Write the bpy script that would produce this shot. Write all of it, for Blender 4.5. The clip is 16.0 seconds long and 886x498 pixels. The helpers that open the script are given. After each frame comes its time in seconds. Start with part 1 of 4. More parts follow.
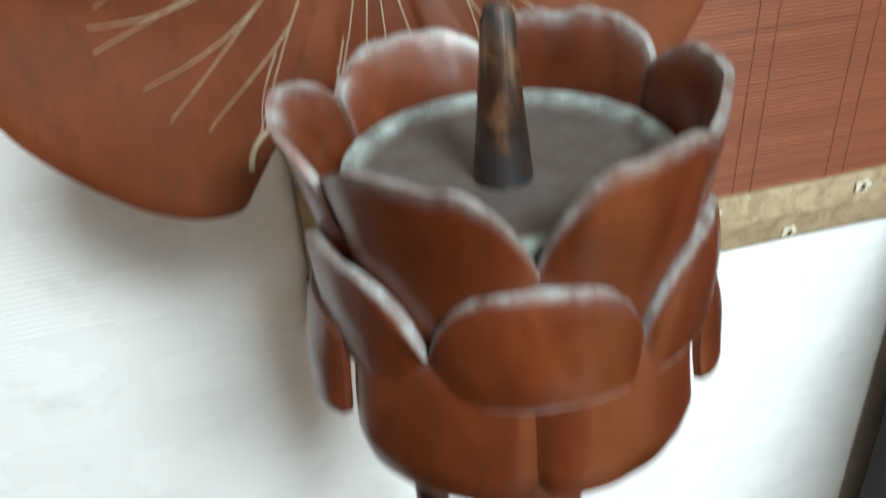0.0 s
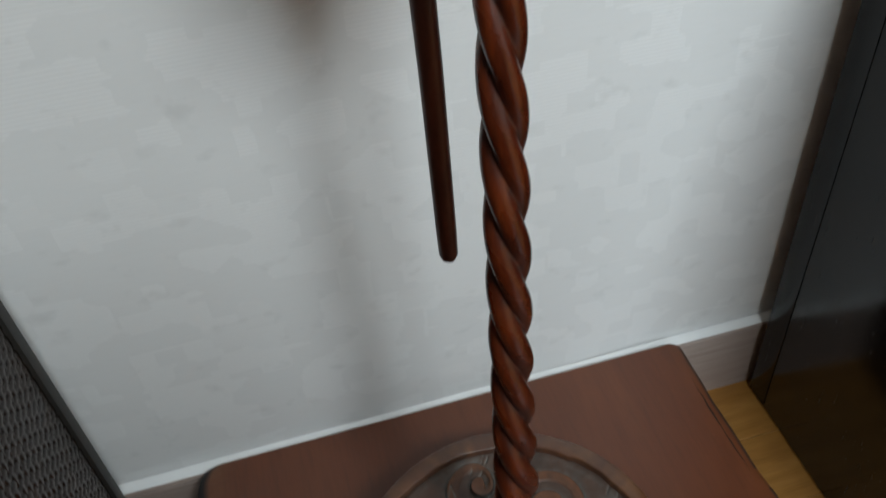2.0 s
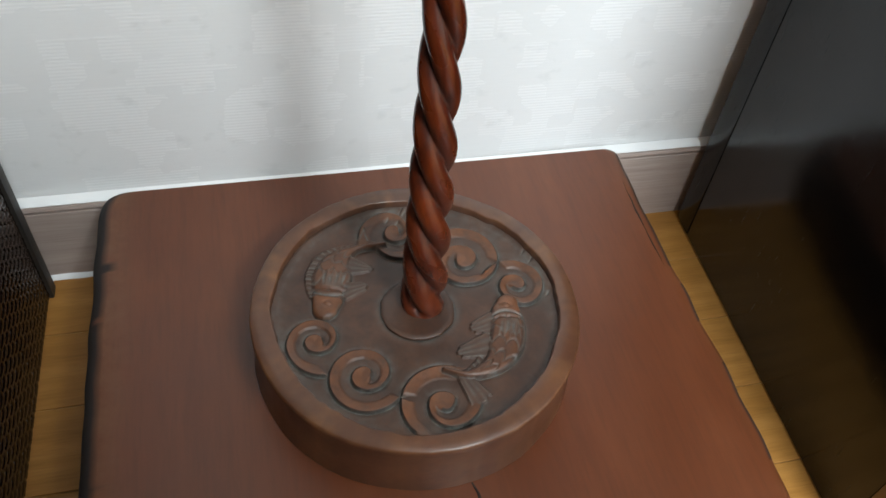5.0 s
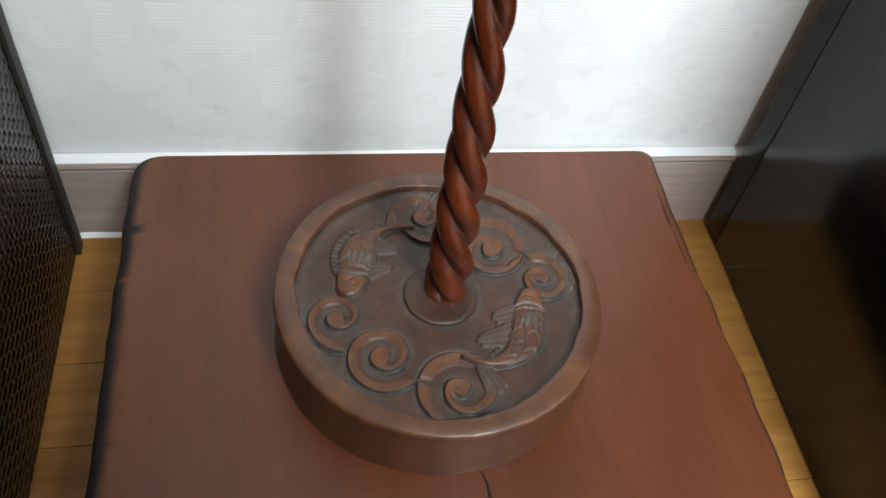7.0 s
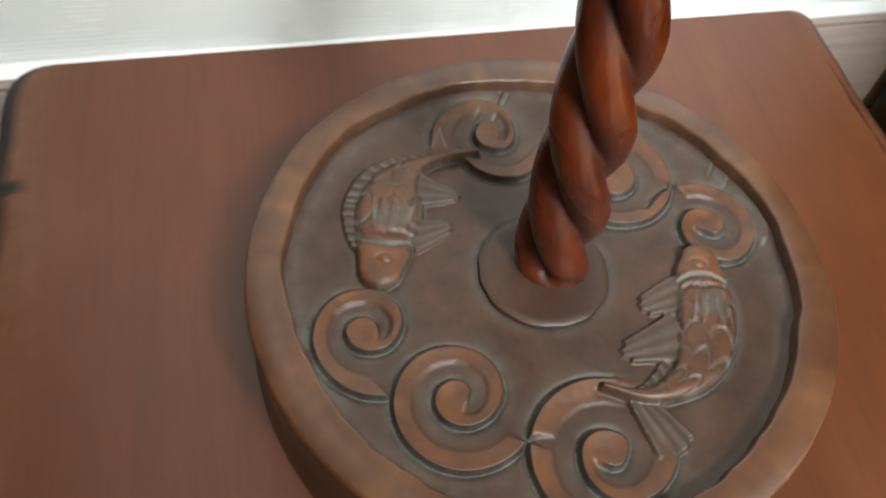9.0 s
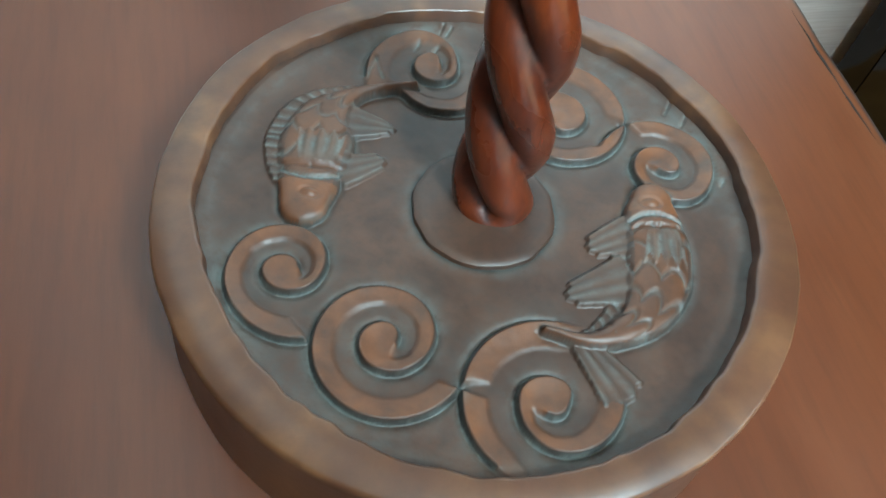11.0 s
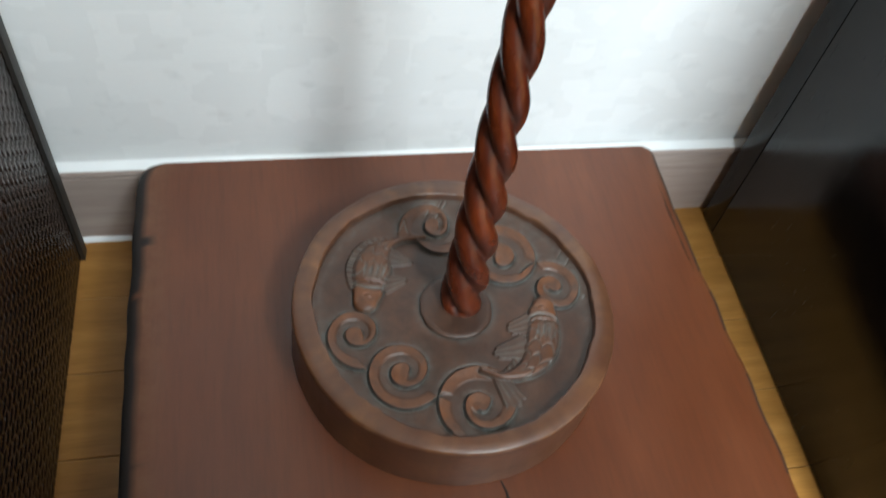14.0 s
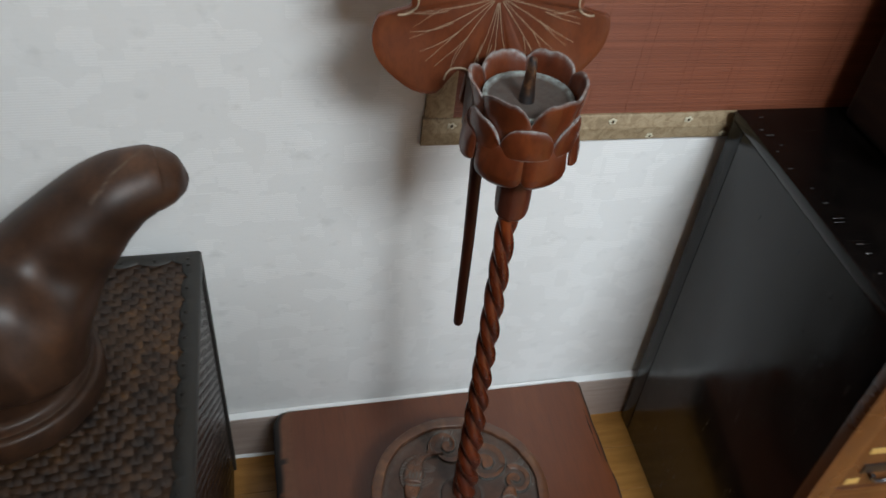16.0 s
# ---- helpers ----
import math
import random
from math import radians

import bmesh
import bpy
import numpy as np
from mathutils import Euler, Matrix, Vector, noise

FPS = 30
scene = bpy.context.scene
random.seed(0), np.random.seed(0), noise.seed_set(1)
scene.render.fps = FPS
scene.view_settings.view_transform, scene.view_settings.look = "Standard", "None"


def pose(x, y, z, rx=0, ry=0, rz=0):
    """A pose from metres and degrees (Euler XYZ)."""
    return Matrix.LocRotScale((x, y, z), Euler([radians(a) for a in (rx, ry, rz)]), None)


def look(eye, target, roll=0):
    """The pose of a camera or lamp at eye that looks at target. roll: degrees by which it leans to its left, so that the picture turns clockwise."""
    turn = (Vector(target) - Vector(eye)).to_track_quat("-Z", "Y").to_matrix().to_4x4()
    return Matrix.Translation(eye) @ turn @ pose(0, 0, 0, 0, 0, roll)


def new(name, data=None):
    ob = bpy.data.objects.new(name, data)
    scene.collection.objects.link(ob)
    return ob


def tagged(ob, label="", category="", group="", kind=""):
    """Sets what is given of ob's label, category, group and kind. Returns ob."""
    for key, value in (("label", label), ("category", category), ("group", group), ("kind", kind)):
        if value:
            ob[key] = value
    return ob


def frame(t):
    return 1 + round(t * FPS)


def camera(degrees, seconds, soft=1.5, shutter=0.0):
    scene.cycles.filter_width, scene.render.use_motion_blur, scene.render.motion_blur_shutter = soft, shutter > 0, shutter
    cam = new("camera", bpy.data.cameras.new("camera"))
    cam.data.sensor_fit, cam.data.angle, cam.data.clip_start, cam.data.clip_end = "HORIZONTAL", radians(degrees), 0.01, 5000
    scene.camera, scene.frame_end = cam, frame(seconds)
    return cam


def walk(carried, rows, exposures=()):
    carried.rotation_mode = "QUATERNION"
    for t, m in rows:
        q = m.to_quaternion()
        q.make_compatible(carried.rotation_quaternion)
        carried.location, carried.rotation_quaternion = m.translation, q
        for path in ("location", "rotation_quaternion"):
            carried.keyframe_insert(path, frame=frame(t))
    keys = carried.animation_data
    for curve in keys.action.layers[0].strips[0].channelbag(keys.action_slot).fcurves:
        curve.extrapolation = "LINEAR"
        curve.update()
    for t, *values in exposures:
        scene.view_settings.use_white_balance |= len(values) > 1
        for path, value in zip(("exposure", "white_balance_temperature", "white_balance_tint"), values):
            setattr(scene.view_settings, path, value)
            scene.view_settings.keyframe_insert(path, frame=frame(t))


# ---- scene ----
cam = camera(57.0, 16.0, shutter=0.5)
PATH = [
    (0, (-0.047, -0.139, 0.815), (0.313, 1.502, -0.27), -5.3),
    (0.2, (-0.048, -0.154, 0.799), (0.279, 1.477, -0.311), -6.9),
    (0.5, (-0.049, -0.171, 0.788), (0.259, 1.441, -0.356), -7.9),
    (0.7, (-0.048, -0.184, 0.777), (0.243, 1.44, -0.354), -8.6),
    (1, (-0.058, -0.201, 0.759), (0.235, 1.424, -0.368), -8.2),
    (1.5, (-0.083, -0.235, 0.751), (0.251, 1.279, -0.513), -7.1),
    (2, (-0.084, -0.261, 0.715), (0.214, 1.186, -0.633), -5.6),
    (2.5, (-0.072, -0.253, 0.69), (0.23, 1.13, -0.723), -4.5),
    (3, (-0.069, -0.282, 0.661), (0.278, 1.095, -0.747), -0.6),
    (3.5, (-0.071, -0.312, 0.641), (0.271, 1.04, -0.793), 0.7),
    (4, (-0.073, -0.331, 0.622), (0.259, 0.977, -0.854), 1.4),
    (4.2, (-0.08, -0.338, 0.611), (0.28, 0.959, -0.867), 2.9),
    (6.3, (-0.094, -0.325, 0.605), (0.265, 0.908, -0.929), 10.1),
    (6.5, (-0.095, -0.327, 0.604), (0.261, 0.917, -0.921), 10.2),
    (7, (-0.095, -0.336, 0.603), (0.247, 0.924, -0.912), 9.8),
    (7.5, (-0.103, -0.337, 0.607), (0.244, 0.917, -0.912), 10.6),
    (8, (-0.109, -0.311, 0.583), (0.244, 0.928, -0.947), 10.6),
    (8.5, (-0.105, -0.22, 0.492), (0.247, 0.964, -1.081), 8.6),
    (9, (-0.093, -0.162, 0.414), (0.251, 0.936, -1.222), 7.5),
    (9.2, (-0.088, -0.152, 0.402), (0.272, 0.901, -1.26), 8.1),
    (11.3, (-0.074, -0.171, 0.381), (0.341, 0.902, -1.255), 11.1),
    (11.5, (-0.072, -0.176, 0.398), (0.343, 0.903, -1.234), 11.1),
    (12, (-0.084, -0.209, 0.459), (0.333, 0.895, -1.155), 12.2),
    (12.5, (-0.1, -0.222, 0.489), (0.327, 0.867, -1.134), 13.9),
    (13, (-0.102, -0.248, 0.52), (0.318, 0.844, -1.102), 14.1),
    (13.5, (-0.115, -0.285, 0.565), (0.299, 0.813, -1.054), 13.9),
    (14, (-0.122, -0.301, 0.632), (0.276, 0.855, -0.951), 11.8),
    (14.5, (-0.129, -0.34, 0.747), (0.27, 0.902, -0.769), 10.8),
    (14.7, (-0.144, -0.359, 0.811), (0.262, 0.923, -0.669), 10.9),
    (15, (-0.159, -0.38, 0.919), (0.233, 0.973, -0.5), 10.0),
    (15.5, (-0.177, -0.423, 0.989), (0.215, 1.001, -0.36), 8.2),
    (16, (-0.202, -0.529, 1.084), (0.184, 0.896, -0.265), 6.1),
]
EXPOSURES = [(0, 0.80, 6400, 7), (0.25, 0.37, 6420, 8), (0.7, -0.10, 6400, 9), (1, -0.32, 6380, 9), (1.5, -0.42, 6450, 10), (2, -0.31, 6520, 12), (2.5, -0.17, 6600, 13), (3.5, 0.32, 6620, 14), (4, 0.50, 6650, 14), (6.5, 0.68, 6600, 14), (7, 0.78, 6600, 14), (8, 0.88, 6650, 14), (9, 1.12, 7000, 12), (11.5, 1.60, 5150, -10), (12, 1.08, 5550, -4), (12.5, 1.09, 5900, 1), (13, 1.10, 6150, 4), (13.5, 1.02, 6300, 8), (14, 0.78, 6420, 11), (14.5, 0.42, 6480, 12), (15, 0.02, 6530, 12), (16, -0.10, 6570, 15)]
walk(cam, [(t, look(eye, target, roll)) for t, eye, target, roll in PATH], EXPOSURES)

# ---- world, sun, lamps ----
world = bpy.data.worlds.new("world")
scene.world = world
world.use_nodes = True
wt = world.node_tree
sky = wt.nodes.new("ShaderNodeTexSky")
sky.sky_type, sky.sun_disc = "NISHITA", False
sky.sun_elevation, sky.sun_rotation = radians(35), radians(150)
wt.links.new(sky.outputs[0], wt.nodes["Background"].inputs[0])
wt.nodes["Background"].inputs[1].default_value = 0.08


def area_lamp(name, eye, target, w, h, power, colour):
    data = bpy.data.lights.new(name, "AREA")
    data.shape, data.size, data.size_y, data.energy, data.color = "RECTANGLE", w, h, power, colour
    ob = new(name, data)
    ob.matrix_world = look(eye, target)
    return ob


# fill lamp added as an unseen window behind right, and the room's ceiling panel
area_lamp("window_fill", (0.75, -3.34, 1.5), (0.75, 0, 1.5), 0.95, 1.25, 32, (0.80, 0.935, 1.0))
area_lamp("ceiling_light", (0.50, -1.75, 2.24), (0.50, -1.75, 0), 0.80, 0.70, 90, (0.845, 0.965, 1.0))


# ---- materials ----
def mat_nodes(name, rough=0.5, metal=0.0, coat=0.0):
    m = bpy.data.materials.new(name)
    m.use_nodes = True
    b = m.node_tree.nodes["Principled BSDF"]
    b.inputs["Roughness"].default_value, b.inputs["Metallic"].default_value = rough, metal
    b.inputs["Coat Weight"].default_value, b.inputs["Coat Roughness"].default_value = coat, 0.12
    return m, m.node_tree, b


def node(nt, kind, **ins):
    n = nt.nodes.new(kind)
    for k, v in ins.items():
        n.inputs[k.replace("_", " ")].default_value = v
    return n


def coords(nt, scale=(1, 1, 1), turn=(0, 0, 0), space="Object"):
    tc = nt.nodes.new("ShaderNodeTexCoord")
    mp = nt.nodes.new("ShaderNodeMapping")
    mp.inputs["Scale"].default_value = scale
    mp.inputs["Rotation"].default_value = turn
    nt.links.new(tc.outputs[space], mp.inputs["Vector"])
    return mp.outputs["Vector"]


def ramp(nt, fac, stops):
    r = nt.nodes.new("ShaderNodeValToRGB")
    while len(r.color_ramp.elements) < len(stops):
        r.color_ramp.elements.new(0.5)
    for e, (p, c) in zip(r.color_ramp.elements, stops):
        e.position, e.color = p, (*c, 1) if len(c) == 3 else c
    nt.links.new(fac, r.inputs[0])
    return r.outputs[0]


def grey(v):
    return (v, v, v)


def noise_tex(nt, vec, scale, detail=4.0, rough=0.55, distort=0.0):
    n = node(nt, "ShaderNodeTexNoise", Scale=scale, Detail=detail, Roughness=rough, Distortion=distort)
    nt.links.new(vec, n.inputs["Vector"])
    return n.outputs["Fac"]


def mix_rgb(nt, fac, a, b, blend="MIX"):
    m = nt.nodes.new("ShaderNodeMix")
    m.data_type, m.blend_type = "RGBA", blend
    for sock, v in ((m.inputs[0], fac), (m.inputs[6], a), (m.inputs[7], b)):
        if isinstance(v, (int, float)):
            sock.default_value = v
        elif isinstance(v, tuple):
            sock.default_value = (*v, 1)
        else:
            nt.links.new(v, sock)
    return m.outputs[2]


def math_node(nt, op, a, b=None, clamp=False):
    m = nt.nodes.new("ShaderNodeMath")
    m.operation, m.use_clamp = op, clamp
    for sock, v in zip(m.inputs, (a, b)):
        if v is None:
            continue
        if isinstance(v, (int, float)):
            sock.default_value = v
        else:
            nt.links.new(v, sock)
    return m.outputs[0]


def bump(nt, b, height, strength=0.3, dist=0.001):
    n = node(nt, "ShaderNodeBump", Strength=strength, Distance=dist)
    nt.links.new(height, n.inputs["Height"])
    nt.links.new(n.outputs[0], b.inputs["Normal"])


def attr(nt, name):
    n = nt.nodes.new("ShaderNodeAttribute")
    n.attribute_name = name
    return n.outputs["Fac"]


def wood(name, dark, mid, light, stretch=(60, 60, 6), rough=0.4, coat=0.0, turn=(0, 0, 0), dust_shade=None, rough_var=0.15, grain=0.25, worn=None, spec=0.5, solid=False):
    """Stained wood: long grain, cloudy stain, worn gloss; one masked colour serves groove residue, bark, and shade
    painted in recesses.
    """
    m, nt, b = mat_nodes(name, rough, 0, coat)
    b.inputs["Specular IOR Level"].default_value = spec
    long = noise_tex(nt, coords(nt, stretch, turn), 1.0, 6, 0.6, 0.6)
    cloud = noise_tex(nt, coords(nt), 14.0, 3, 0.5)
    fine = noise_tex(nt, coords(nt, tuple(8 * s for s in stretch), turn), 1.0, 3, 0.6)
    col = ramp(nt, long, [(0.28, dark), (0.5, mid), (0.74, light)])
    col = mix_rgb(nt, ramp(nt, cloud, [(0.35, grey(0.55)), (0.65, grey(0))]), col, dark)
    col = mix_rgb(nt, ramp(nt, fine, [(0.45, grey(0.0)), (0.7, grey(grain))]), col, tuple(0.4 * c for c in dark))
    rr = math_node(nt, "ADD", math_node(nt, "MULTIPLY", cloud, rough_var), rough - rough_var / 2)
    if worn:
        w = math_node(nt, "MULTIPLY", attr(nt, "worn"), ramp(nt, noise_tex(nt, coords(nt), 90.0, 4, 0.6), [(0.3, grey(0.2)), (0.65, grey(1))]))
        col = mix_rgb(nt, w, col, worn)
    # near black for dirt in the cuts, with their undercut shade painted in
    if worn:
        col = mix_rgb(nt, attr(nt, "grime_shade"), col, (0.010, 0.008, 0.007))
    if dust_shade:
        f = attr(nt, "dust_shade")
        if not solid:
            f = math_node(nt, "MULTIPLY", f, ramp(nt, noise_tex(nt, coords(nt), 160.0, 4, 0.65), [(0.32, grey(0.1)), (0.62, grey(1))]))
        col = mix_rgb(nt, f, col, dust_shade)
        rr = math_node(nt, "ADD", rr, math_node(nt, "MULTIPLY", f, 0.35), True)
    nt.links.new(col, b.inputs["Base Color"])
    nt.links.new(rr, b.inputs["Roughness"])
    bump(nt, b, fine, 0.12, 0.0006)
    return m


DUST = (0.175, 0.190, 0.172)
M_CARVED = wood("carved_wood", (0.032, 0.0140, 0.0082), (0.060, 0.0260, 0.0145), (0.098, 0.042, 0.021), (40, 40, 40), 0.46, dust_shade=DUST, worn=(0.19, 0.066, 0.022), spec=0.6)
M_PLATE = wood("plate_wood", (0.050, 0.034, 0.028), (0.075, 0.053, 0.044), (0.105, 0.075, 0.062), (60, 60, 60), 0.5, dust_shade=(0.30, 0.36, 0.35))
M_DISC = wood("disc_wood", (0.064, 0.024, 0.012), (0.098, 0.037, 0.018), (0.145, 0.057, 0.027), (22, 22, 30), 0.36, dust_shade=(0.05, 0.03, 0.022), spec=0.7, worn=(0.20, 0.088, 0.036))
# the post's last colour is groove shade, painted near black
M_POLE = wood("pole_wood", (0.040, 0.007, 0.003), (0.110, 0.019, 0.005), (0.21, 0.040, 0.008), (60, 60, 14), 0.27, coat=0.22, dust_shade=(0.022, 0.010, 0.008))
M_PETAL = wood("petal_wood", (0.060, 0.013, 0.0045), (0.130, 0.028, 0.008), (0.220, 0.054, 0.014), (26, 26, 15), 0.36, coat=0.1, spec=0.38, dust_shade=(0.34, 0.375, 0.375))
M_STICK = wood("stick_wood", (0.036, 0.009, 0.005), (0.068, 0.0165, 0.0075), (0.100, 0.024, 0.010), (40, 40, 14), 0.42, spec=0.4, dust_shade=(0.12, 0.095, 0.09))
M_LEAF = wood("leaf_wood", (0.085, 0.020, 0.007), (0.135, 0.034, 0.011), (0.19, 0.050, 0.016), (30, 30, 14), 0.42, coat=0.1, dust_shade=(0.36, 0.31, 0.24))
M_SPIKE = wood("charred_wood", (0.004, 0.003, 0.003), (0.045, 0.020, 0.010), (0.27, 0.125, 0.055), (150, 150, 90), 0.3, coat=0.3, dust_shade=(0.01, 0.01, 0.012))
M_SLAB = wood("slab_wood", (0.100, 0.0265, 0.0088), (0.122, 0.0338, 0.0112), (0.148, 0.0440, 0.0155), (30, 3, 30), 0.37, spec=0.62, worn=(0.150, 0.064, 0.028), solid=True, dust_shade=(0.012, 0.008, 0.007), grain=0.22)
M_SCULPT = wood("polished_wood", (0.016, 0.008, 0.005), (0.046, 0.021, 0.0115), (0.085, 0.038, 0.019), (22, 22, 14), 0.42, spec=0.30, dust_shade=(0.11, 0.082, 0.06))
M_BARK = wood("bark", (0.008, 0.005, 0.004), (0.018, 0.011, 0.008), (0.05, 0.028, 0.018), (40, 12, 40), 0.7)
M_FLOORWOOD = wood("floor_wood", (0.30, 0.135, 0.030), (0.42, 0.20, 0.048), (0.52, 0.27, 0.075), (5, 70, 70), 0.34, rough_var=0.1)
M_BASEB = wood("baseboard_film", (0.34, 0.265, 0.23), (0.42, 0.34, 0.30), (0.50, 0.42, 0.37), (3, 60, 90), 0.45)
M_FRONT = wood("burl_wood", (0.055, 0.017, 0.005), (0.10, 0.034, 0.009), (0.15, 0.053, 0.015), (25, 25, 9), 0.3, coat=0.2)


def lacquer():
    m, nt, b = mat_nodes("black_lacquer", 0.2, 0, 0.0)
    b.inputs["Specular IOR Level"].default_value = 0.30
    n1 = noise_tex(nt, coords(nt, (30, 30, 5)), 1.0, 5, 0.6)
    n2 = noise_tex(nt, coords(nt), 16.0, 7, 0.7)
    scuff = noise_tex(nt, coords(nt, (4, 260, 30)), 1.0, 4, 0.7)
    nt.links.new(ramp(nt, n1, [(0.3, (0.002, 0.0017, 0.0016)), (0.7, (0.005, 0.0038, 0.0034))]), b.inputs["Base Color"])
    r = math_node(nt, "ADD", math_node(nt, "MULTIPLY", ramp(nt, n2, [(0.35, grey(0)), (0.65, grey(1))]), 0.14), 0.13)
    r = math_node(nt, "ADD", r, ramp(nt, scuff, [(0.60, grey(0)), (0.78, grey(0.16))]))
    nt.links.new(r, b.inputs["Roughness"])
    bump(nt, b, n1, 0.07, 0.001)
    return m


M_LACQ = lacquer()


def plain(name, colour, rough=0.5, metal=0.0, var=0.25, scale=60.0, bumps=0.15):
    m, nt, b = mat_nodes(name, rough, metal)
    n = noise_tex(nt, coords(nt), scale, 4, 0.6)
    big = noise_tex(nt, coords(nt), scale / 9, 2, 0.5)
    lo = tuple(c * (1 - var) for c in colour)
    col = mix_rgb(nt, ramp(nt, big, [(0.3, grey(0)), (0.7, grey(0.5))]), ramp(nt, n, [(0.3, lo), (0.7, colour)]), lo)
    nt.links.new(col, b.inputs["Base Color"])
    nt.links.new(math_node(nt, "ADD", math_node(nt, "MULTIPLY", n, 0.2), rough - 0.1), b.inputs["Roughness"])
    bump(nt, b, n, bumps, 0.0006)
    return m


M_LEATHER = plain("black_leather", (0.023, 0.021, 0.018), 0.55, 0, 0.35, 180)
M_KNOB = plain("knob_glaze", (0.17, 0.13, 0.10), 0.35, 0, 0.3)
M_TACK = plain("dark_brass", (0.05, 0.045, 0.04), 0.35, 0.9)
M_METAL = plain("iron_fitting", (0.06, 0.06, 0.065), 0.4, 0.9)
M_NACRE = plain("nacre", (0.13, 0.125, 0.13), 0.3, 0, 0.7, 300)
M_INLAY = plain("inlay_wood", (0.52, 0.33, 0.10), 0.4, 0, 0.3)
M_CAULK = plain("white_caulk", (0.86, 0.88, 0.88), 0.35, 0, 0.04, 30, 0.05)
M_CEIL = plain("ceiling_paper", (0.82, 0.82, 0.81), 0.8, 0, 0.04)
M_FLOWER = plain("flower_thread", (0.62, 0.57, 0.42), 0.7, 0, 0.2, 400)
M_FLOWERD = plain("flower_centre", (0.06, 0.04, 0.02), 0.7)


def rattan():
    m, nt, b = mat_nodes("rattan", 0.52)
    rnd = nt.nodes.new("ShaderNodeObjectInfo").outputs["Random"]
    big = noise_tex(nt, coords(nt), 9.0, 3, 0.6)
    mid = noise_tex(nt, coords(nt), 55.0, 3, 0.7)
    f = math_node(nt, "ADD", math_node(nt, "MULTIPLY", mid, 0.75), math_node(nt, "ADD", math_node(nt, "MULTIPLY", big, 0.45), math_node(nt, "MULTIPLY", rnd, 0.16)))
    col = ramp(nt, f, [(0.42, (0.007, 0.004, 0.003)), (0.64, (0.026, 0.0125, 0.0062)), (0.84, (0.060, 0.028, 0.011)), (1.0, (0.15, 0.072, 0.018))])
    nt.links.new(col, b.inputs["Base Color"])
    bump(nt, b, noise_tex(nt, coords(nt), 400.0, 3, 0.6), 0.3, 0.0006)
    return m


M_RATTAN = rattan()


def rattan_side():
    m, nt, b = mat_nodes("rattan_dark", 0.24)
    mid = noise_tex(nt, coords(nt), 45.0, 3, 0.7)
    nt.links.new(ramp(nt, mid, [(0.3, (0.007, 0.004, 0.003)), (0.6, (0.018, 0.009, 0.0055)), (0.85, (0.042, 0.020, 0.010))]), b.inputs["Base Color"])
    bump(nt, b, noise_tex(nt, coords(nt), 300.0, 3, 0.6), 0.3, 0.0006)
    return m


M_RATTAN_SIDE = rattan_side()


def wallpaper():
    """White paper embossed in blocks of short horizontal ribs, faintly mottled."""
    m, nt, b = mat_nodes("wallpaper", 0.62)
    ribs = nt.nodes.new("ShaderNodeTexWave")
    ribs.bands_direction = "Z"
    ribs.inputs["Scale"].default_value, ribs.inputs["Distortion"].default_value, ribs.inputs["Detail Scale"].default_value = 104, 0.12, 2.0
    nt.links.new(coords(nt), ribs.inputs["Vector"])
    cells = node(nt, "ShaderNodeTexVoronoi", Scale=1.0, Randomness=0.85)
    cells.distance = "CHEBYCHEV"
    nt.links.new(coords(nt, (33, 33, 44)), cells.inputs["Vector"])
    block = nt.nodes.new("ShaderNodeSeparateColor")
    nt.links.new(cells.outputs["Color"], block.inputs[0])
    mask = ramp(nt, block.outputs[0], [(0.50, grey(0.0)), (0.60, grey(1))])
    threads = noise_tex(nt, coords(nt, (60, 60, 900)), 1.0, 3, 0.6)
    h = math_node(nt, "ADD", math_node(nt, "MULTIPLY", ribs.outputs["Fac"], mask), math_node(nt, "MULTIPLY", threads, 0.6))
    spots = noise_tex(nt, coords(nt, (1, 1, 1.5)), 30.0, 3, 0.6)
    big = noise_tex(nt, coords(nt), 5.0, 2, 0.5)
    col = ramp(nt, h, [(0.2, (0.755, 0.765, 0.760)), (1.0, (0.82, 0.83, 0.825))])
    col = mix_rgb(nt, ramp(nt, spots, [(0.60, grey(0)), (0.75, grey(0.5))]), col, (0.60, 0.61, 0.60))
    col = mix_rgb(nt, ramp(nt, big, [(0.35, grey(0)), (0.7, grey(0.18))]), col, (0.66, 0.67, 0.66))
    nt.links.new(col, b.inputs["Base Color"])
    bump(nt, b, h, 0.28, 0.0006)
    return m


M_WALL = wallpaper()


def brocade():
    m, nt, b = mat_nodes("gold_brocade", 0.55)
    v = coords(nt)
    weave = node(nt, "ShaderNodeTexVoronoi", Scale=130.0, Randomness=0.9)
    nt.links.new(v, weave.inputs["Vector"])
    n = noise_tex(nt, v, 75.0, 4, 0.7, 1.2)
    col = ramp(nt, n, [(0.35, (0.21, 0.150, 0.085)), (0.52, (0.30, 0.225, 0.135)), (0.70, (0.38, 0.305, 0.195))])
    col = mix_rgb(nt, ramp(nt, weave.outputs["Distance"], [(0.10, grey(0.3)), (0.22, grey(0))]), col, (0.16, 0.09, 0.03))
    nt.links.new(col, b.inputs["Base Color"])
    bump(nt, b, noise_tex(nt, coords(nt, (900, 900, 900)), 1.0, 2), 0.25, 0.0004)
    return m


M_BROCADE = brocade()


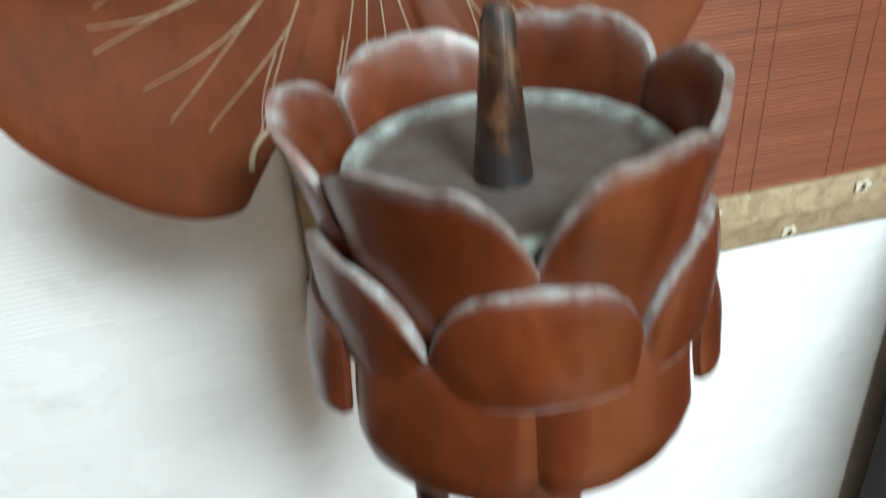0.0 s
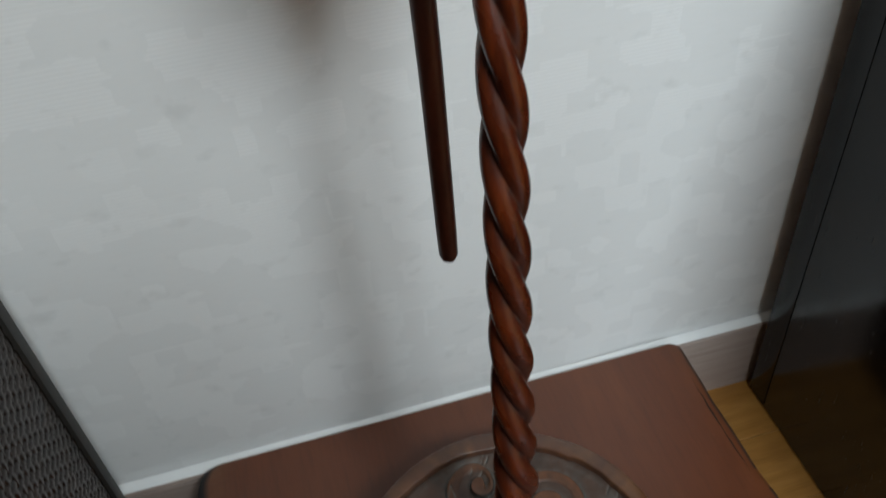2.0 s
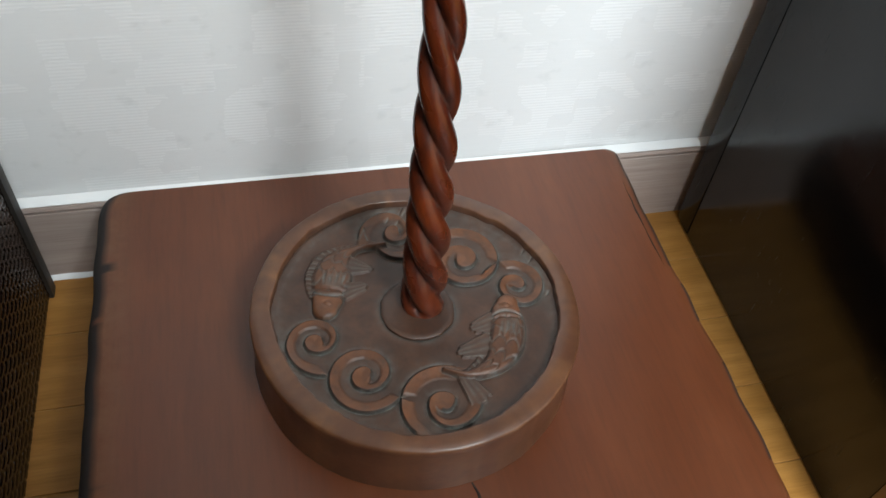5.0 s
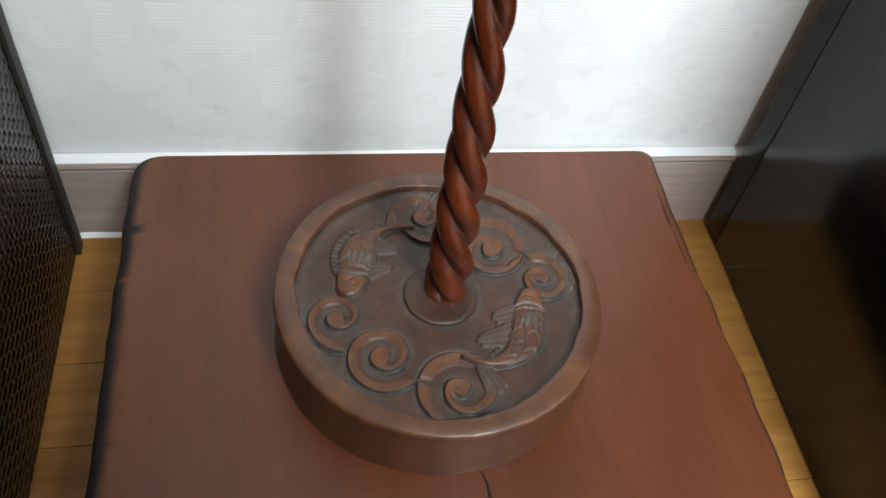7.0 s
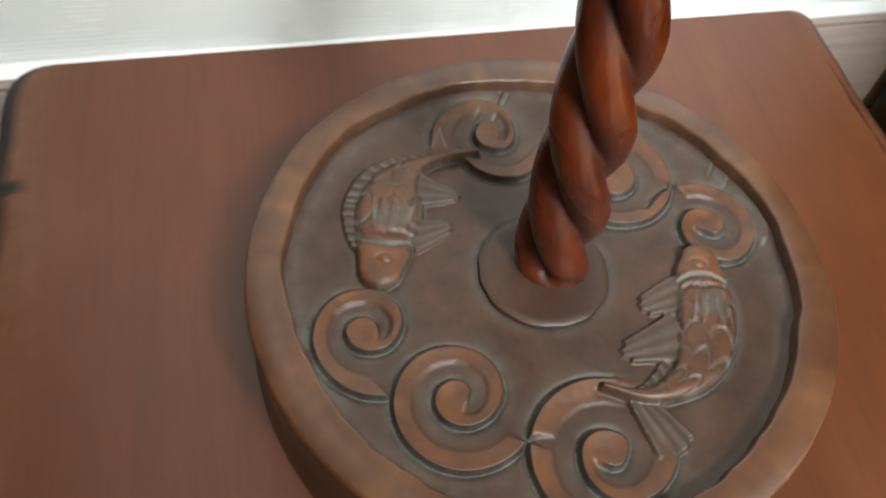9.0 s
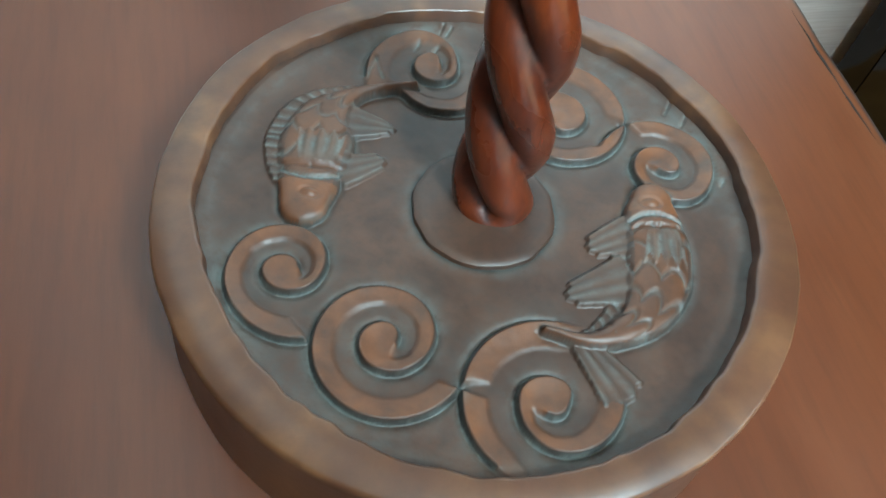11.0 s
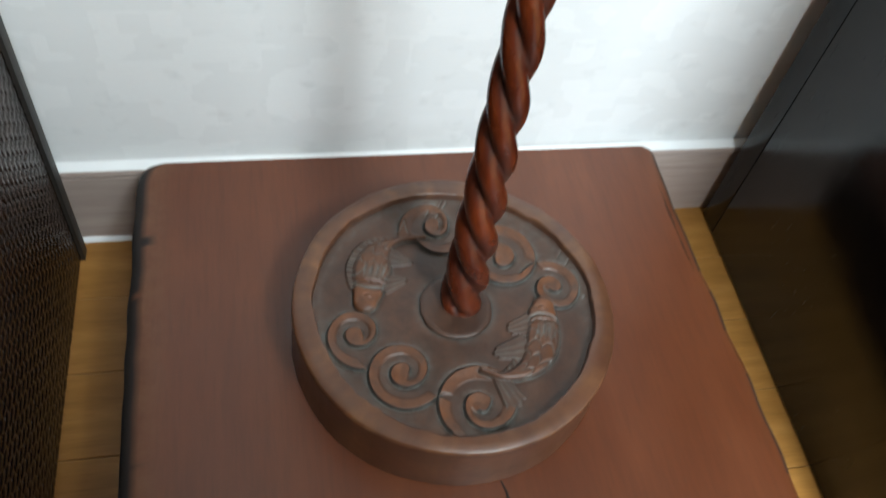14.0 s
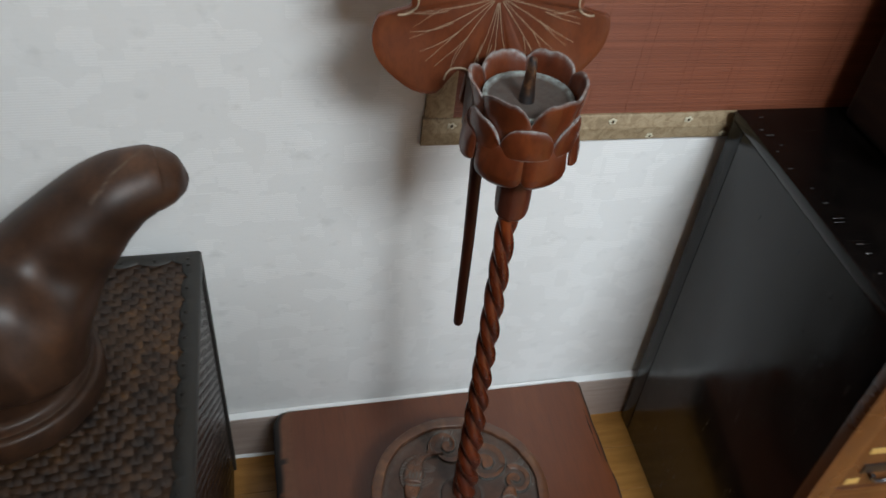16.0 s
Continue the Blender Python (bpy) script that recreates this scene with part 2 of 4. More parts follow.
def bamboo():
    m, nt, b = mat_nodes("bamboo_slat", 0.45)
    isl = nt.nodes.new("ShaderNodeNewGeometry").outputs["Random Per Island"]
    streak = noise_tex(nt, coords(nt, (9, 9, 400)), 1.0, 4, 0.65)
    f = math_node(nt, "ADD", math_node(nt, "ADD", math_node(nt, "MULTIPLY", isl, 0.26), 0.16), math_node(nt, "MULTIPLY", streak, 0.42))
    nt.links.new(ramp(nt, f, [(0.2, (0.11, 0.02944, 0.01248)), (0.5, (0.19, 0.05336, 0.0234)), (0.85, (0.29, 0.0966, 0.04524))]), b.inputs["Base Color"])
    return m


M_BAMBOO = bamboo()
M_THREAD = plain("thread", (0.19, 0.062, 0.034), 0.7)


# ---- mesh helpers ----
def mesh_data(name, verts, faces, mat, smooth=True, sharp=40):
    me = bpy.data.meshes.new(name)
    me.from_pydata([tuple(v) for v in verts], [], [tuple(int(i) for i in f) for f in faces])
    me.materials.append(mat)
    me.update()
    if smooth:
        me.shade_smooth()
        me.set_sharp_from_angle(angle=radians(sharp))
    return me


def piece(name, verts, faces, mat, parent=None, label="", smooth=True, sharp=40, dust_shade=None):
    """One mesh object, under a thing or a part if one is given."""
    me = mesh_data(name, verts, faces, mat, smooth, sharp)
    if dust_shade is not None:
        a = me.attributes.new("dust_shade", "FLOAT", "POINT")
        a.data.foreach_set("value", np.asarray(dust_shade, np.float32))
    ob = new(name, me)
    if parent:
        ob.parent = parent
    if label:
        ob["label"] = label
    return ob


def part(name, bm, mat, parent=None, label="", smooth=True, sharp=40):
    me = bpy.data.meshes.new(name)
    bmesh.ops.recalc_face_normals(bm, faces=bm.faces)
    bm.to_mesh(me)
    bm.free()
    me.materials.append(mat)
    if smooth:
        me.shade_smooth()
        me.set_sharp_from_angle(angle=radians(sharp))
    ob = new(name, me)
    if parent:
        ob.parent = parent
    if label:
        ob["label"] = label
    return ob


def empty(name, label, category, place=(0, 0, 0), group=""):
    ob = new(name)
    ob.location = place
    return tagged(ob, label, category, group)


def box_bm(lo, hi, bevel=0.0, segs=2):
    bm = bmesh.new()
    bmesh.ops.create_cube(bm, size=1.0)
    for v in bm.verts:
        v.co = Vector([l + (c + 0.5) * (h - l) for l, h, c in zip(lo, hi, v.co)])
    if bevel:
        bmesh.ops.bevel(bm, geom=list(bm.edges), offset=bevel, segments=segs, affect="EDGES", profile=0.6)
    return bm


def grid_faces(nu, nv, wrap=False):
    """Quads of a grid with nv rows of nu points; wrap closes the rows."""
    out = []
    for j in range(nv - 1):
        for i in range(nu if wrap else nu - 1):
            k = (i + 1) % nu
            out.append((j * nu + i, j * nu + k, (j + 1) * nu + k, (j + 1) * nu + i))
    return out


def lathe(profile, n=96, wobble=0.0, seed=1.0):
    """A turned body: profile of (r, z) from the bottom up, closed at both ends; wobble makes it hand-cut."""
    verts = []
    for r, z in profile:
        for i in range(n):
            a = 2 * math.pi * i / n
            d = 1 + wobble * noise.noise((3 * math.cos(a) + seed, 3 * math.sin(a), 20 * z))
            verts.append((r * d * math.cos(a), r * d * math.sin(a), z))
    faces = grid_faces(n, len(profile), True)
    faces.append(tuple(range(n))[::-1])
    faces.append(tuple((len(profile) - 1) * n + i for i in range(n)))
    return verts, faces


def tube(centres, radii, n=16):
    """A round bar along the points, closed at the ends; radii may be (a, b) pairs."""
    pts = [Vector(c) for c in centres]
    verts = []
    ref = Vector((0.13, 1, 0.21)).normalized()
    for i, c in enumerate(pts):
        d = (pts[min(i + 1, len(pts) - 1)] - pts[max(i - 1, 0)]).normalized()
        u = d.cross(ref).normalized()
        v = u.cross(d)
        ra, rb = radii[i] if isinstance(radii[i], tuple) else (radii[i], radii[i])
        verts += [c + u * (ra * math.cos(2 * math.pi * k / n)) + v * (rb * math.sin(2 * math.pi * k / n)) for k in range(n)]
    faces = grid_faces(n, len(pts), True)
    faces.append(tuple(range(n))[::-1])
    faces.append(tuple((len(pts) - 1) * n + k for k in range(n)))
    return verts, faces


def smooth_curve(knots, n):
    """n points on a Catmull-Rom curve through the knots (any dimension)."""
    k = np.array(knots, float)
    k = np.vstack([2 * k[0] - k[1], k, 2 * k[-1] - k[-2]])
    out = []
    for s in np.linspace(0, len(k) - 3 - 1e-9, n):
        i, t = int(s), s - int(s)
        a, b, c, d = k[i : i + 4]
        out.append(0.5 * (2 * b + (c - a) * t + (2 * a - 5 * b + 4 * c - d) * t**2 + (3 * b - a - 3 * c + d) * t**3))
    return np.array(out)


M_PANEL = wood("wall_panelling", (0.16, 0.11, 0.08), (0.22, 0.16, 0.12), (0.28, 0.21, 0.16), (30, 30, 4), 0.5)


# ---- the room ----
WALL_Y, X0, X1, Y0, CEIL = 0.205, -2.0, 2.3, -3.4, 2.3
structure = dict(kind="structure")
wn = part("wall_north", box_bm((X0, WALL_Y, 0), (X1, WALL_Y + 0.12, CEIL)), M_WALL, smooth=False)
tagged(wn, "white embossed wallpaper wall", "wall", **structure)
we = part("wall_east", box_bm((X1, Y0, 0), (X1 + 0.12, WALL_Y + 0.12, CEIL)), M_WALL, smooth=False)
tagged(we, "white papered side wall", "wall", **structure)
ww = part("wall_west", box_bm((X0 - 0.12, Y0, 0), (X0, WALL_Y + 0.12, CEIL)), M_PANEL, smooth=False)
tagged(ww, "brown panelled side wall", "wall", **structure)
# unseen south wall, with an opening added for the fill lamp
WX0, WX1, WZ0, WZ1 = 0.25, 1.25, 0.85, 2.15
for lo, hi in (((X0 - 0.12, 0), (WX0, CEIL)), ((WX1, 0), (X1 + 0.12, CEIL)), ((WX0, 0), (WX1, WZ0)), ((WX0, WZ1), (WX1, CEIL))):
    ws = part("wall_south", box_bm((lo[0], Y0 - 0.12, lo[1]), (hi[0], Y0, hi[1])), M_PANEL, smooth=False)
    tagged(ws, "unseen brown panelled wall with an opening added for the fill lamp", "wall", **structure)
# an unseen low wall, added to block light and darken the slab's left front
wp = part("wall_light_block", box_bm((X0, -0.88, 0), (0.20, -0.76, 1.18), 0.004), M_PANEL, smooth=False)
tagged(wp, "unseen low brown wall added to shade the slab's left front", "wall", **structure)
cl = part("ceiling", box_bm((X0 - 0.12, Y0 - 0.12, CEIL), (X1 + 0.12, WALL_Y + 0.12, CEIL + 0.1)), M_CEIL, smooth=False)
tagged(cl, "plain white papered ceiling", "ceiling", **structure)
sub = part("floor", box_bm((X0 - 0.12, Y0 - 0.12, -0.1), (X1 + 0.12, WALL_Y + 0.12, -0.006)), M_FLOORWOOD, smooth=False)
tagged(sub, "honey yellow wooden strip floor", "floor", **structure)

# baseboard: a board with a rounded top lip, and the bead of caulk above it
prof = [(0.0, 0.0), (-0.009, 0.0), (-0.009, 0.082), (-0.0075, 0.0845), (-0.0105, 0.0855), (-0.0115, 0.0885), (-0.0105, 0.0915), (0.0, 0.0925)]
vs = [(x, WALL_Y - 0.0005 + py, pz) for x in np.linspace(X0, X1, 34) for py, pz in prof]
bb = piece("baseboard", vs, grid_faces(len(prof), 34), M_BASEB, sharp=25)
tagged(bb, "taupe wood-look baseboard along the papered wall", "baseboard", **structure)
prof = [(-0.0098, 0.0922), (-0.0102, 0.0930), (-0.0080, 0.0938), (-0.0032, 0.0946), (-0.0004, 0.0956)]
vs = [(x, WALL_Y - 0.0002 + py + 0.0006 * noise.noise((x * 9, 0, 0)), pz + 0.0008 * noise.noise((x * 12, 4, 0))) for x in np.linspace(X0, X1, 120) for py, pz in prof]
ck = piece("trim", vs, grid_faces(len(prof), 120), M_CAULK)
tagged(ck, "white caulk bead on top of the baseboard", "caulk", **structure)
prof = [(-0.0090, 0.0040), (-0.0100, 0.0034), (-0.0118, 0.0014), (-0.0128, 0.0002)]
vs = [(x, WALL_Y - 0.0006 + py + 0.0008 * noise.noise((x * 40, 2, 0)), max(0.0001, pz * (1 + 0.5 * noise.noise((x * 30, 7, 0))))) for x in np.linspace(-0.315, -0.20, 40) for py, pz in prof]
fk = piece("trim", vs, grid_faces(len(prof), 40), M_CAULK)
tagged(fk, "short white caulk bead where the baseboard meets the floor", "caulk", **structure)


def set_askew(root, pivot, degrees):
    """Turn a standing thing about an upright line through pivot."""
    a = radians(degrees)
    px, py = pivot
    root.rotation_euler = (0, 0, a)
    root.location = (px - px * math.cos(a) + py * math.sin(a), py - px * math.sin(a) - py * math.cos(a), 0)


# ---- bamboo blind with brocade border, flat on the wall ----
def bamboo_blind():
    bx0, bx1, bz0, bz1 = -0.043, 1.10, 0.5545, 1.62
    root = empty("bamboo_blind", "reddish bamboo slat wall hanging with gold brocade border", "wall hanging", (0.5 * (bx0 + bx1), WALL_Y, bz0))
    root.location = (0, 0, 0)
    # slats, half round, hung on threads
    pitch, verts, faces = 0.0022, [], []
    z, rnd = bz0 + 0.030, random.Random(3)
    while z < bz1 - 0.03:
        dz, dy, n0 = rnd.uniform(-0.0001, 0.0001), rnd.uniform(-0.0003, 0.0003), len(verts)
        for x in (bx0 + 0.02, bx1 - 0.02):
            for k in range(5):
                a = math.pi * (k / 4 - 0.5)
                verts.append((x, WALL_Y - 0.0030 - 0.0010 * math.cos(a) + dy, z + dz + 0.00107 * math.sin(a)))
        faces += [(n0 + k, n0 + k + 1, n0 + 6 + k, n0 + 5 + k) for k in range(4)]
        z += pitch
    tagged(piece("slats", verts, faces, M_BAMBOO, root, "fine reddish brown bamboo slats"), kind="stuff")
    back = part("backing", box_bm((bx0 + 0.012, WALL_Y - 0.0026, bz0 + 0.01), (bx1 - 0.012, WALL_Y - 0.0004, bz1 - 0.01)), M_THREAD, root, smooth=False)
    x = bx0 + 0.060
    for k in range(18):
        for off in (0, 0.011):
            v, f = tube([(x + off, WALL_Y - 0.0041, bz0 + 0.03), (x + off, WALL_Y - 0.0041, bz1 - 0.03)], [0.00022] * 2, 6)
            piece("thread", v, f, M_THREAD, root)
        x += 0.058
    # borders: padded fabric folded over the edges
    def border(a, b, width, axis, proud):
        prof = [(0.0, 0.0), (0.0, 0.55), (0.03, 0.9), (0.10, 1.0), (0.35, 0.93), (0.46, 1.12), (0.54, 1.12), (0.64, 0.92), (0.92, 0.96), (0.985, 0.8), (1.0, 0.3), (1.0, 0.0)]
        n, verts = 60, []
        for s in np.linspace(a, b, n):
            for w, h in prof:
                off = 0.0006 * noise.noise((s * 14, w, 3))
                y = WALL_Y - 0.0002 - proud * h
                verts.append((s, y, bz0 + width[0] + (width[1] - width[0]) * w + off) if axis == "x" else (width[0] + (width[1] - width[0]) * w + off, y, s))
        faces = grid_faces(len(prof), n)
        faces += [tuple(range(len(prof))), tuple((n - 1) * len(prof) + i for i in range(len(prof)))[::-1]]
        return piece("border", verts, faces, M_BROCADE, root, "gold brocade border with small flowers", sharp=30)
    bottom = border(bx0, bx1, (0, 0.0355), "x", 0.0075)
    left = border(bz0 + 0.0362, bz1 - 0.0362, (bx0 + 0.0015, bx0 + 0.034), "z", 0.0055)
    border(bx0, bx1, (bz1 - bz0 - 0.0355, bz1 - bz0), "x", 0.0075)
    border(bz0 + 0.0362, bz1 - 0.0362, (bx1 - 0.034, bx1 - 0.0015), "z", 0.0055)
    # embroidered flowers, five petals round a dark eye
    def flower(x, z, size, turn, host):
        verts, faces = [(x, WALL_Y - 0.0092, z)], []
        m = 40
        for k in range(m):
            a = 2 * math.pi * k / m
            r = size * (0.62 + 0.38 * abs(math.cos(2.5 * (a + turn))) ** 0.7)
            verts.append((x + r * math.cos(a), WALL_Y - 0.0085, z + 0.8 * r * math.sin(a)))
        faces = [(0, 1 + (k + 1) % m, 1 + k) for k in range(m)]
        f = piece("flower", verts, faces, M_FLOWER, host, "cream embroidered flower")
        v, q = tube([(x, WALL_Y - 0.0090, z), (x + 0.0003, WALL_Y - 0.0096, z)], [size * 0.36] * 2, 10)
        piece("flower_eye", v, q, M_FLOWERD, host)
    for k in range(11):
        flower(-0.011 + 0.0945 * k, bz0 + 0.0275, 0.0056, 0.4 * k, bottom)
        flower(0.040 + 0.0945 * k, bz0 + 0.0062, 0.0052, 0.7 * k, bottom)
    # it hangs slightly askew
    root.rotation_euler, root.location = (0, radians(1.15), 0), (-0.0111, 0, -0.0009)
    return root


bamboo_blind()

# ---- wooden slab under the candlestick ----
SLAB_Z = 0.105


def slab():
    root = empty("wooden_slab", "thick reddish brown live-edge wooden slab on the floor", "slab", (0, -0.1, 0))
    root.location = (0, 0, 0)
    nx, ny = 150, 420
    y0, y1 = -0.62, 0.190
    verts, dust_shade, sap = [], [], []
    prof = [(0.002, 0.0), (0.001, 0.18), (0.0, 0.45), (0.0, 0.80), (0.001, 0.93), (0.0032, 0.975), (0.0075, 0.995), (0.0135, 1.0), (0.022, 1.0)]

    def edge(y, side):
        w = 0.0042 * noise.noise((y * 7, side * 5, 1)) + 0.0016 * noise.noise((y * 30, side * 3, 9))
        reach = 0.024 if side < 0 else 0.009
        corner = max(0.0, (y - (y1 - reach)) / reach)
        cut = (0.014 if side < 0 else 0.005) * (1 - math.sqrt(max(0.0, 1 - corner**2.2)))
        return (0.2335 + w - cut) if side < 0 else (0.2315 + w - cut)

    cols = [(-1, *p) for p in prof] + [(0, t, 1.0) for t in np.r_[np.linspace(0.002, 0.05, 24), np.linspace(0.06, 0.94, 40), np.linspace(0.95, 0.998, 24)]] + [(1, *p) for p in prof[::-1]]
    for j in range(ny):
        y = y0 + (y1 - y0) * j / (ny - 1)
        l, r = -edge(y, -1), edge(y, 1)
        for s, a, b in cols:
            if s == 0:
                x = l + 0.022 + (r - l - 0.044) * a
                z = SLAB_Z
            else:
                x = l + a if s < 0 else r - a
                z = SLAB_Z * b
            z += 0.0002 * noise.noise((x * 6, y * 3, 0)) if b == 1 else 0
            verts.append((x, y, z))
            dl, dr = x - l, r - x
            bark = 0.0105 + 0.006 * noise.noise((y * 13, 1, 2)) + 0.004 * noise.noise((y * 60, 1, 2))
            d = 1.0 if dl < bark else max(0.0, 1 - (dl - bark) / 0.0008)
            barkr = 0.004 + 0.004 * noise.noise((y * 17, 8, 2))
            d = max(d, 1.0 if dr < barkr else 0.0)
            dust_shade.append(d)
            sap.append(0.85 * math.exp(-(((dl - 0.014) / (0.013 + 0.006 * noise.noise((y * 9, 4, 4)))) ** 2)) + 0.35 * math.exp(-((dr / 0.010) ** 2)))
    n = len(cols)
    faces = grid_faces(n, ny)
    faces += [tuple(range(n)), tuple((ny - 1) * n + i for i in range(n))[::-1], tuple(j * n for j in range(ny)) + tuple(j * n + n - 1 for j in range(ny))[::-1]]
    body = piece("slab_body", verts, faces, M_SLAB, root, sharp=50, dust_shade=dust_shade)
    body.data.attributes.new("worn", "FLOAT", "POINT").data.foreach_set("value", np.asarray(sap, np.float32))
    ys = np.linspace(0.145, 0.045, 26)
    v, f = tube([(edge(y, 1) - 0.0115 + 0.003 * noise.noise((y * 14, 4, 4)) + 0.0012 * noise.noise((y * 70, 4, 4)), y, SLAB_Z - 0.0002) for y in ys], [(0.0007 + 0.0006 * noise.noise((y * 40, 2, 6))) * max(0.1, math.sin(math.pi * (0.145 - y) / 0.100)) for y in ys], 8)
    piece("crack", v, f, M_BARK, root, "dark drying crack")
    # drying crack by the front of the disc
    v, f = tube([(0.017, -0.113, SLAB_Z - 0.0003), (0.0195, -0.121, SLAB_Z - 0.0003), (0.0200, -0.131, SLAB_Z - 0.0003), (0.0225, -0.141, SLAB_Z - 0.0003), (0.0240, -0.152, SLAB_Z - 0.0003), (0.0272, -0.168, SLAB_Z - 0.0003), (0.0285, -0.190, SLAB_Z - 0.0003), (0.031, -0.215, SLAB_Z - 0.0003)], [0.0006, 0.0010, 0.0014, 0.0009, 0.0011, 0.0007, 0.0006, 0.0004], 8)
    piece("crack", v, f, M_BARK, root, "dark drying crack")
    return root


slab()


# ---- the carved candlestick ----
def lean(vs):
    """The post stands a little off the middle of its base and leans back."""
    return [(x + 0.0046 - (0.0015 * min(1, (z - 0.15) / 0.2) if z < 0.607 else 0), y + 0.0048 + 0.0189 * (z - 0.15), z) for x, y, z in vs]


def spiral_line(cx, cy, knots, n=160):
    """A hand-carved curl: angle in degrees and radius in millimetres at a few knots."""
    a, r = np.array(knots, float).T
    t = np.linspace(a[0], a[-1], n)
    rr = np.interp(t, a, r)
    k = np.ones(13) / 13
    rr = np.convolve(np.pad(rr, 6, mode="edge"), k, "valid") / 1000
    return np.stack([cx / 1000 + rr * np.cos(np.radians(t)), cy / 1000 + rr * np.sin(np.radians(t))], 1)


CURLS = [
    spiral_line(-71, -17, [(18, 3), (113, 7.8), (158, 10.2), (270, 8.4), (343, 10.4), (423, 17.9), (461, 20), (572, 22.8), (632, 27)]),
    spiral_line(-44, -49, [(0, 3), (70, 8.5), (148, 9.6), (259, 10), (318, 12), (399, 20), (440, 22.4), (590, 25.5), (680, 27.5)]),
    spiral_line(2, -78, [(-108, 3), (0, 7), (30, 11), (131, 10.6), (180, 10), (228, 12), (311, 19.8), (348, 24.5), (366, 27)]),
    spiral_line(2, -78, [(70, 31), (100, 30), (157, 28), (216, 27)]),
    spiral_line(41, 42, [(200, 4), (243, 9), (351, 12), (459, 13), (513, 14), (595, 24), (640, 26), (714, 28), (784, 30), (830, 30)]),
    spiral_line(74, 13, [(250, 4), (311, 8.6), (450, 8), (516, 9.6), (600, 16), (640, 21.5), (827, 21.5), (860, 23)]),
    spiral_line(-3, 73, [(30, 3), (79, 9), (166, 9), (283, 9.5), (370, 10), (410, 15), (450, 21.5), (504, 25.5), (540, 29)]),
    spiral_line(-3, 73, [(221, 21), (251, 24.4), (281, 26.5), (310, 26)]),
]
FISH = [
    dict(spine=[(-13, 62.5), (-36, 60.5), (-50, 51), (-55.5, 37), (-60.5, 19.5), (-63.5, 10)], width=[1.2, 2.8, 10.0, 13.8, 11.0, 8.6], back=1,
         fins=[((-48, 24), (-31, 27), 8.0, 0.62), ((-42, 47), (-24.5, 41), 9.0, 0.80)], gill=0.80, tail=None),
    dict(spine=[(8, -52.5), (24, -58.5), (42, -53), (53, -41), (59, -26), (61.5, -13), (64, -5)], width=[1.5, 3.0, 7.5, 11.5, 12.0, 10.8, 7.8], back=-1,
         fins=[((50, -18), (33, -22), 7.5, 0.45), ((43, -37), (19, -40), 10.0, 0.62)], gill=0.83, tail=((19, -57), (28.5, -81), 9.0, 0)),
]
PLATE_Z, PLATE_R = 0.1478, 0.1040


